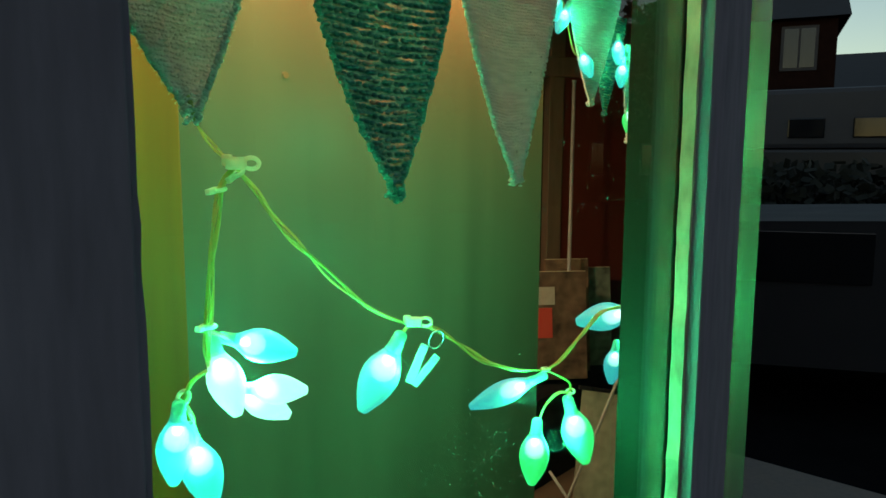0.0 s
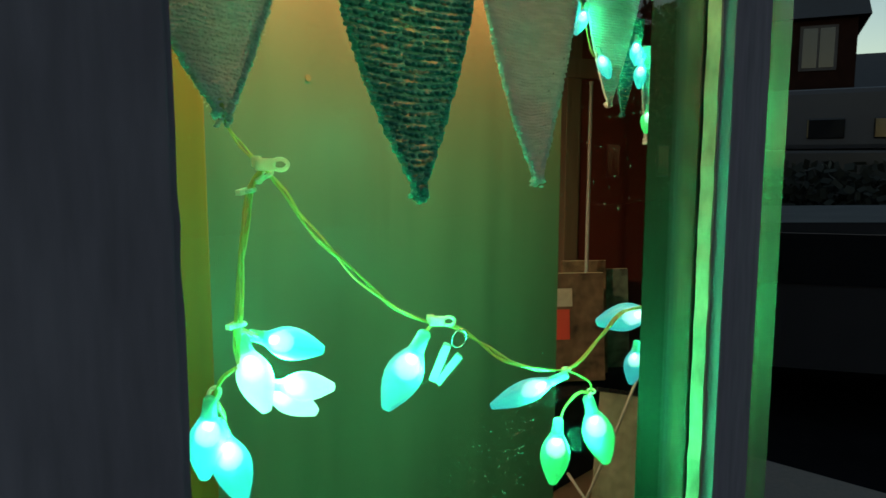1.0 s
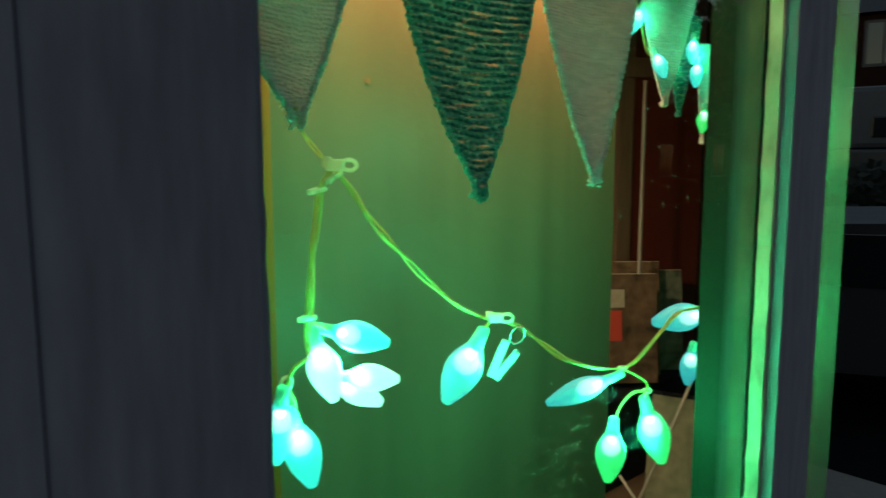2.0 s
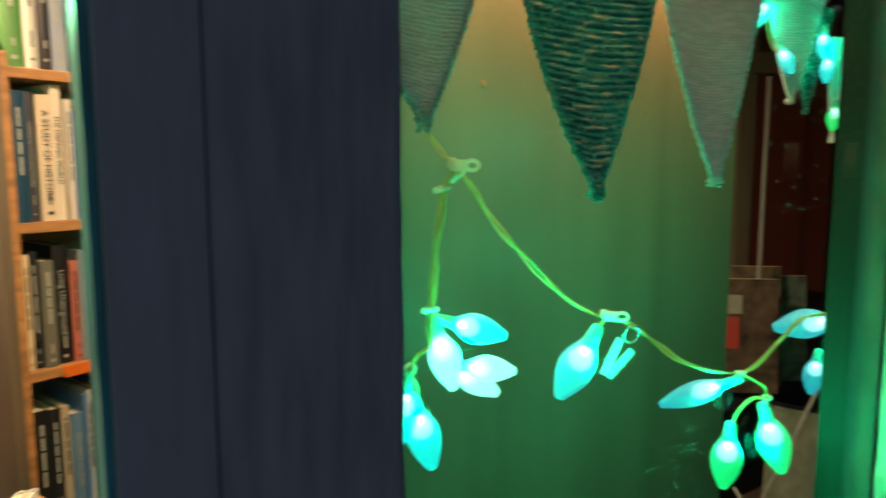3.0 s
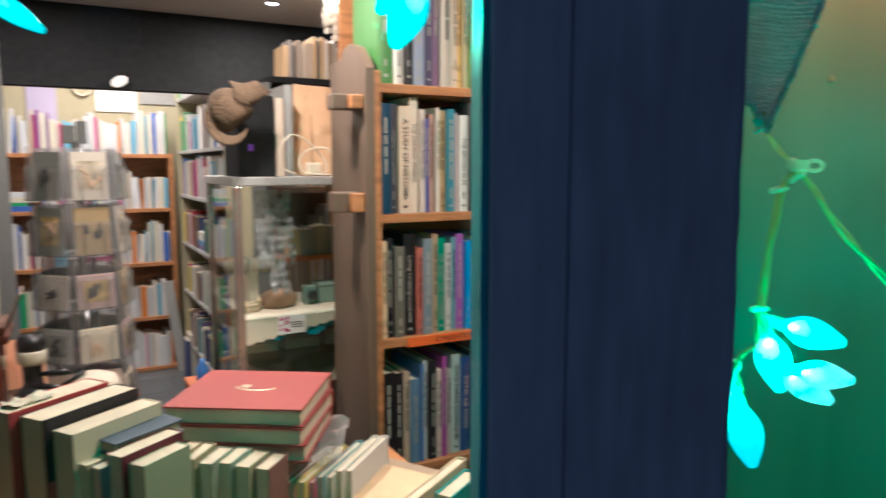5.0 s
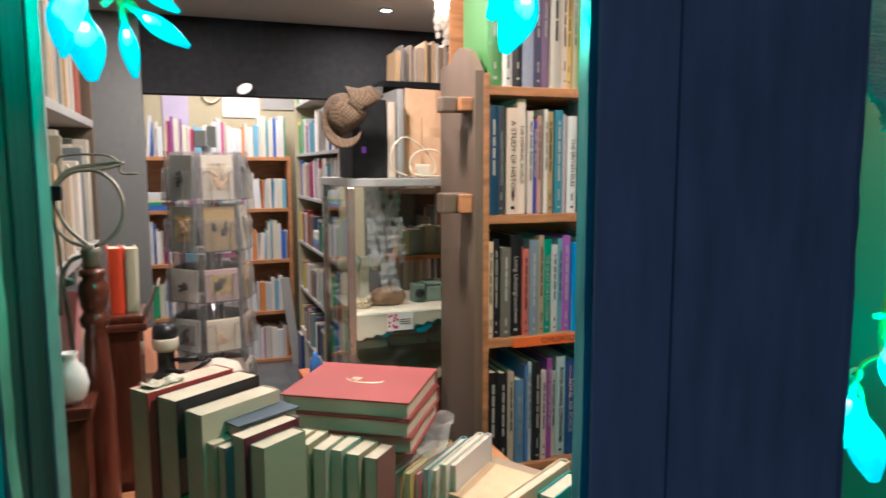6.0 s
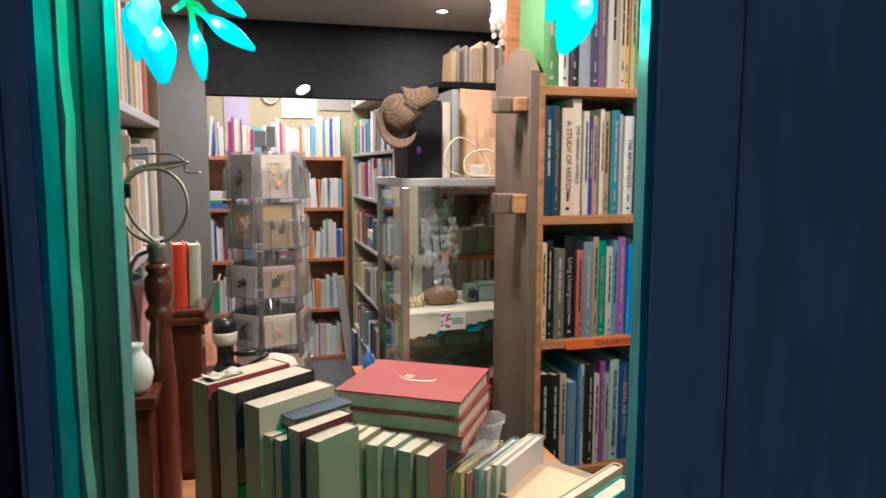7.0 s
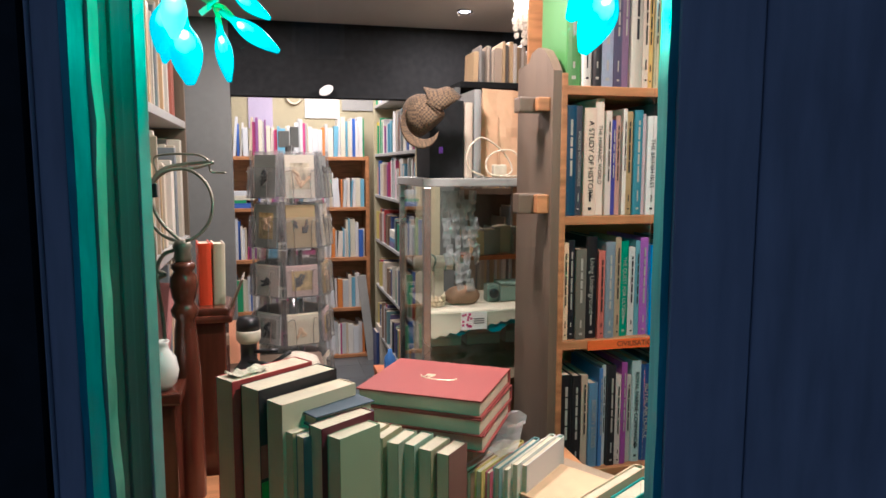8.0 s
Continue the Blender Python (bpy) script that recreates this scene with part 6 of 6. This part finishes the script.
def house(m, w, d, h, roof, label, windows=(), chimney=True):
    hs = thing("house", m, label, "house")
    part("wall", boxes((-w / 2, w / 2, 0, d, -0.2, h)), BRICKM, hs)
    bm = bmesh.new()
    v = [bm.verts.new(q) for q in ((-w / 2 - 0.3, -0.3, h), (w / 2 + 0.3, -0.3, h), (w / 2 + 0.3, d + 0.3, h), (-w / 2 - 0.3, d + 0.3, h), (-w / 2 - 0.3, d / 2, h + roof), (w / 2 + 0.3, d / 2, h + roof))]
    for f in ((0, 1, 5, 4), (2, 3, 4, 5), (0, 4, 3), (1, 2, 5), (0, 3, 2, 1)):
        bm.faces.new([v[i] for i in f])
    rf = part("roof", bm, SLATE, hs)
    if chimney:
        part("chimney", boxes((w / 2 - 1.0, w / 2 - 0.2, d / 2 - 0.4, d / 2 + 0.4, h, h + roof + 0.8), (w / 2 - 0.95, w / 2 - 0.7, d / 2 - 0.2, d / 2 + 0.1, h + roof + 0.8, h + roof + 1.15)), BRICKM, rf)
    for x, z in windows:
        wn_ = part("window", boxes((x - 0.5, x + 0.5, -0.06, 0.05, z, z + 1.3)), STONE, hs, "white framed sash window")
        part("pane", boxes((x - 0.42, x - 0.03, -0.08, -0.062, z + 0.08, z + 1.22), (x + 0.03, x + 0.42, -0.08, -0.062, z + 0.08, z + 1.22)), DARKG, wn_)
    return hs


house(pose(22.3, 8.7, 0, 0, 0, -72), 7, 8, 5.6, 2.4, "dark red brick house with slate roof at dusk", [(-1.0, 4.1), (2.5, 4.1), (-1.0, 1.0), (2.5, 1.0)])
house(pose(35.3, 6.6, 0, 0, 0, -75), 9, 8, 4.6, 2.0, "low dark brick house behind the parked van", [(-2, 3.0), (2, 3.0)])
# unseen terrace added to keep bright sky out of the glass reflections
for k, x in enumerate((-20, -11, -2, 7, 16, 25, 34)):
    house(pose(x, -13, 0, 0, 0, 180), 8.6, 8, 5.4 + 0.4 * (k % 2), 2.6, "unseen terraced brick house added across the street to block sky reflection", [(-2, 3.4), (2, 3.4), (-2, 0.8), (2, 0.8)])

van = thing("motorhome", pose(11.5, 2.6, -0.17, 0, 0, -78), "white motorhome parked at dusk with dark windows", "van")
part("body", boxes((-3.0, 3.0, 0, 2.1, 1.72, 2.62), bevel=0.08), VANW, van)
# lower body coloured near black, where only darkness shows
part("skirt", boxes((-3.0, 3.0, 0.03, 2.07, 0.45, 1.7195), bevel=0.05), solid("dusk_dark_skirt", (0.02, 0.02, 0.022)), van)
for x0, x1 in ((-0.5, 0.0), (0.36, 1.5), (1.9, 2.6), (-2.2, -1.4)):
    w = part("window", boxes((x0, x1, -0.03, 0.02, 1.88, 2.18), bevel=0.02), DARKG, van, "dark tinted window")
for x in (-1.9, 1.9):
    for y in (0.15, 1.95):
        bm = bmesh.new()
        lathe(bm, [(0.2, -0.1), (0.34, -0.1), (0.36, -0.06), (0.36, 0.06), (0.34, 0.1), (0.2, 0.1)], 24, pose(x, y, 0.36, 90, 0, 0))
        wh = part("wheel", bm, TYRE, van, smooth=True)


def tree(m, h, seed):
    rnd_ = random.Random(seed)
    t_ = thing("tree", m, "dark leafy tree across the street at dusk", "tree")
    bm = bmesh.new()
    tube(bm, [Vector((0, 0, -0.2)), Vector((0.05, 0, h * 0.3)), Vector((0.1, 0.1, h * 0.6))], 0.16, 8)
    for _ in range(8):
        a = rnd_.uniform(0, 6.28)
        tube(bm, [Vector((0.08, 0.05, h * rnd_.uniform(0.35, 0.55))), Vector((math.cos(a) * h * 0.12, math.sin(a) * h * 0.12, h * 0.65)), Vector((math.cos(a) * h * 0.22, math.sin(a) * h * 0.22, h * 0.8))], 0.05, 5)
    part("trunk", bm, BARK, t_)
    vs, fs = [], []
    for _ in range(2600):
        c = Vector((rnd_.gauss(0, 1), rnd_.gauss(0, 1), rnd_.gauss(0, 1))).normalized() * rnd_.uniform(0.4, 1.0) ** 0.5
        c = Vector((c.x * h * 0.30, c.y * h * 0.30, h * 0.68 + c.z * h * 0.30)) * (1 + 0.12 * noise.noise(c * 3))
        a, b = Vector((rnd_.gauss(0, 1), rnd_.gauss(0, 1), rnd_.gauss(0, 1))).normalized() * 0.16, Vector((rnd_.gauss(0, 1), rnd_.gauss(0, 1), rnd_.gauss(0, 1))).normalized() * 0.16
        i = len(vs)
        vs += [c - a, c + b, c + a, c - b]
        fs.append((i, i + 1, i + 2, i + 3))
    me = bpy.data.meshes.new("crown")
    me.from_pydata(vs, [], fs)
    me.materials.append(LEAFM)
    part("crown", me, None, t_)


for k, (x, y, h) in enumerate(((9, -9.5, 5.4), (13, -10, 6.2), (18, -8, 5.6), (23, -9, 6.5))):
    tree(pose(x, y, -0.17), h, 200 + k)

# hedge added to cover the ground below the motorhome with black
rnd = random.Random(77)
hv, hf = [], []
for _ in range(9000):
    c = Vector((rnd.uniform(-3.5, 3.5), rnd.uniform(-0.35, 0.35), rnd.uniform(0, 1.0) ** 0.7 * (1.42 + 0.12 * math.sin(rnd.uniform(0, 6)))))
    a, b = (Vector((rnd.gauss(0, 1), rnd.gauss(0, 1), rnd.gauss(0, 1))).normalized() * 0.06 for _ in range(2))
    i = len(hv)
    hv += [c - a, c + b, c + a, c - b]
    hf.append((i, i + 1, i + 2, i + 3))
me = bpy.data.meshes.new("hedge")
me.from_pydata(hv, [], hf)
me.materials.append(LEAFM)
tagged(part("hedge", me, None, m=pose(7.6, 1.9, -0.17, 0, 0, -76)), "dark clipped hedge added below the parked motorhome where blackness shows", "hedge", kind="stuff")
car = thing("parked_car", pose(4.3, 0.55, -0.17, 0, 0, -62), "dark hatchback parked beyond the shop corner at dusk", "car")
carp = solid("dark_car_paint", (0.012, 0.012, 0.016), 0.8)
bm = bmesh.new()
prof = [(-1.9, 0.35), (-1.95, 0.70), (-1.2, 0.88), (-0.7, 1.18), (0.9, 1.22), (1.6, 0.92), (1.95, 0.80), (1.95, 0.35)]
lo, hi = [[bm.verts.new((x, y, z)) for x, z in prof] for y in (0, 1.6)]
for k in range(len(prof)):
    bm.faces.new((lo[k], lo[(k + 1) % len(prof)], hi[(k + 1) % len(prof)], hi[k]))
bm.faces.new(lo), bm.faces.new(hi)
part("body", bm, carp, car)
for x0, x1 in ((-0.75, 0.02), (0.1, 0.85)):
    part("window", boxes((x0, x1, -0.012, 0.0, 0.84, 1.13), bevel=0.004), DARKG, car)
for x in (-1.2, 1.2):
    for y in (0.08, 1.52):
        bm = bmesh.new()
        lathe(bm, [(0.16, -0.09), (0.29, -0.09), (0.31, -0.05), (0.31, 0.05), (0.29, 0.09), (0.16, 0.09)], 24, pose(x, y, 0.31, 90, 0, 0))
        wh = part("wheel", bm, TYRE, car, smooth=True)

# ---------------------------------------------------------------- floor tiles
tile_mesh = mesh_of("tile", boxes((-0.148, 0.148, -0.148, 0.148, 0, 0.006), bevel=0.0015), TILE)
fl = bpy.data.objects["floor"]
for i in range(-4, 8):
    for j in range(5, 18):
        part("tile", tile_mesh, None, fl, m=pose(0.15 + 0.3 * i, 0.15 + 0.3 * j, FLOOR - 0.003))
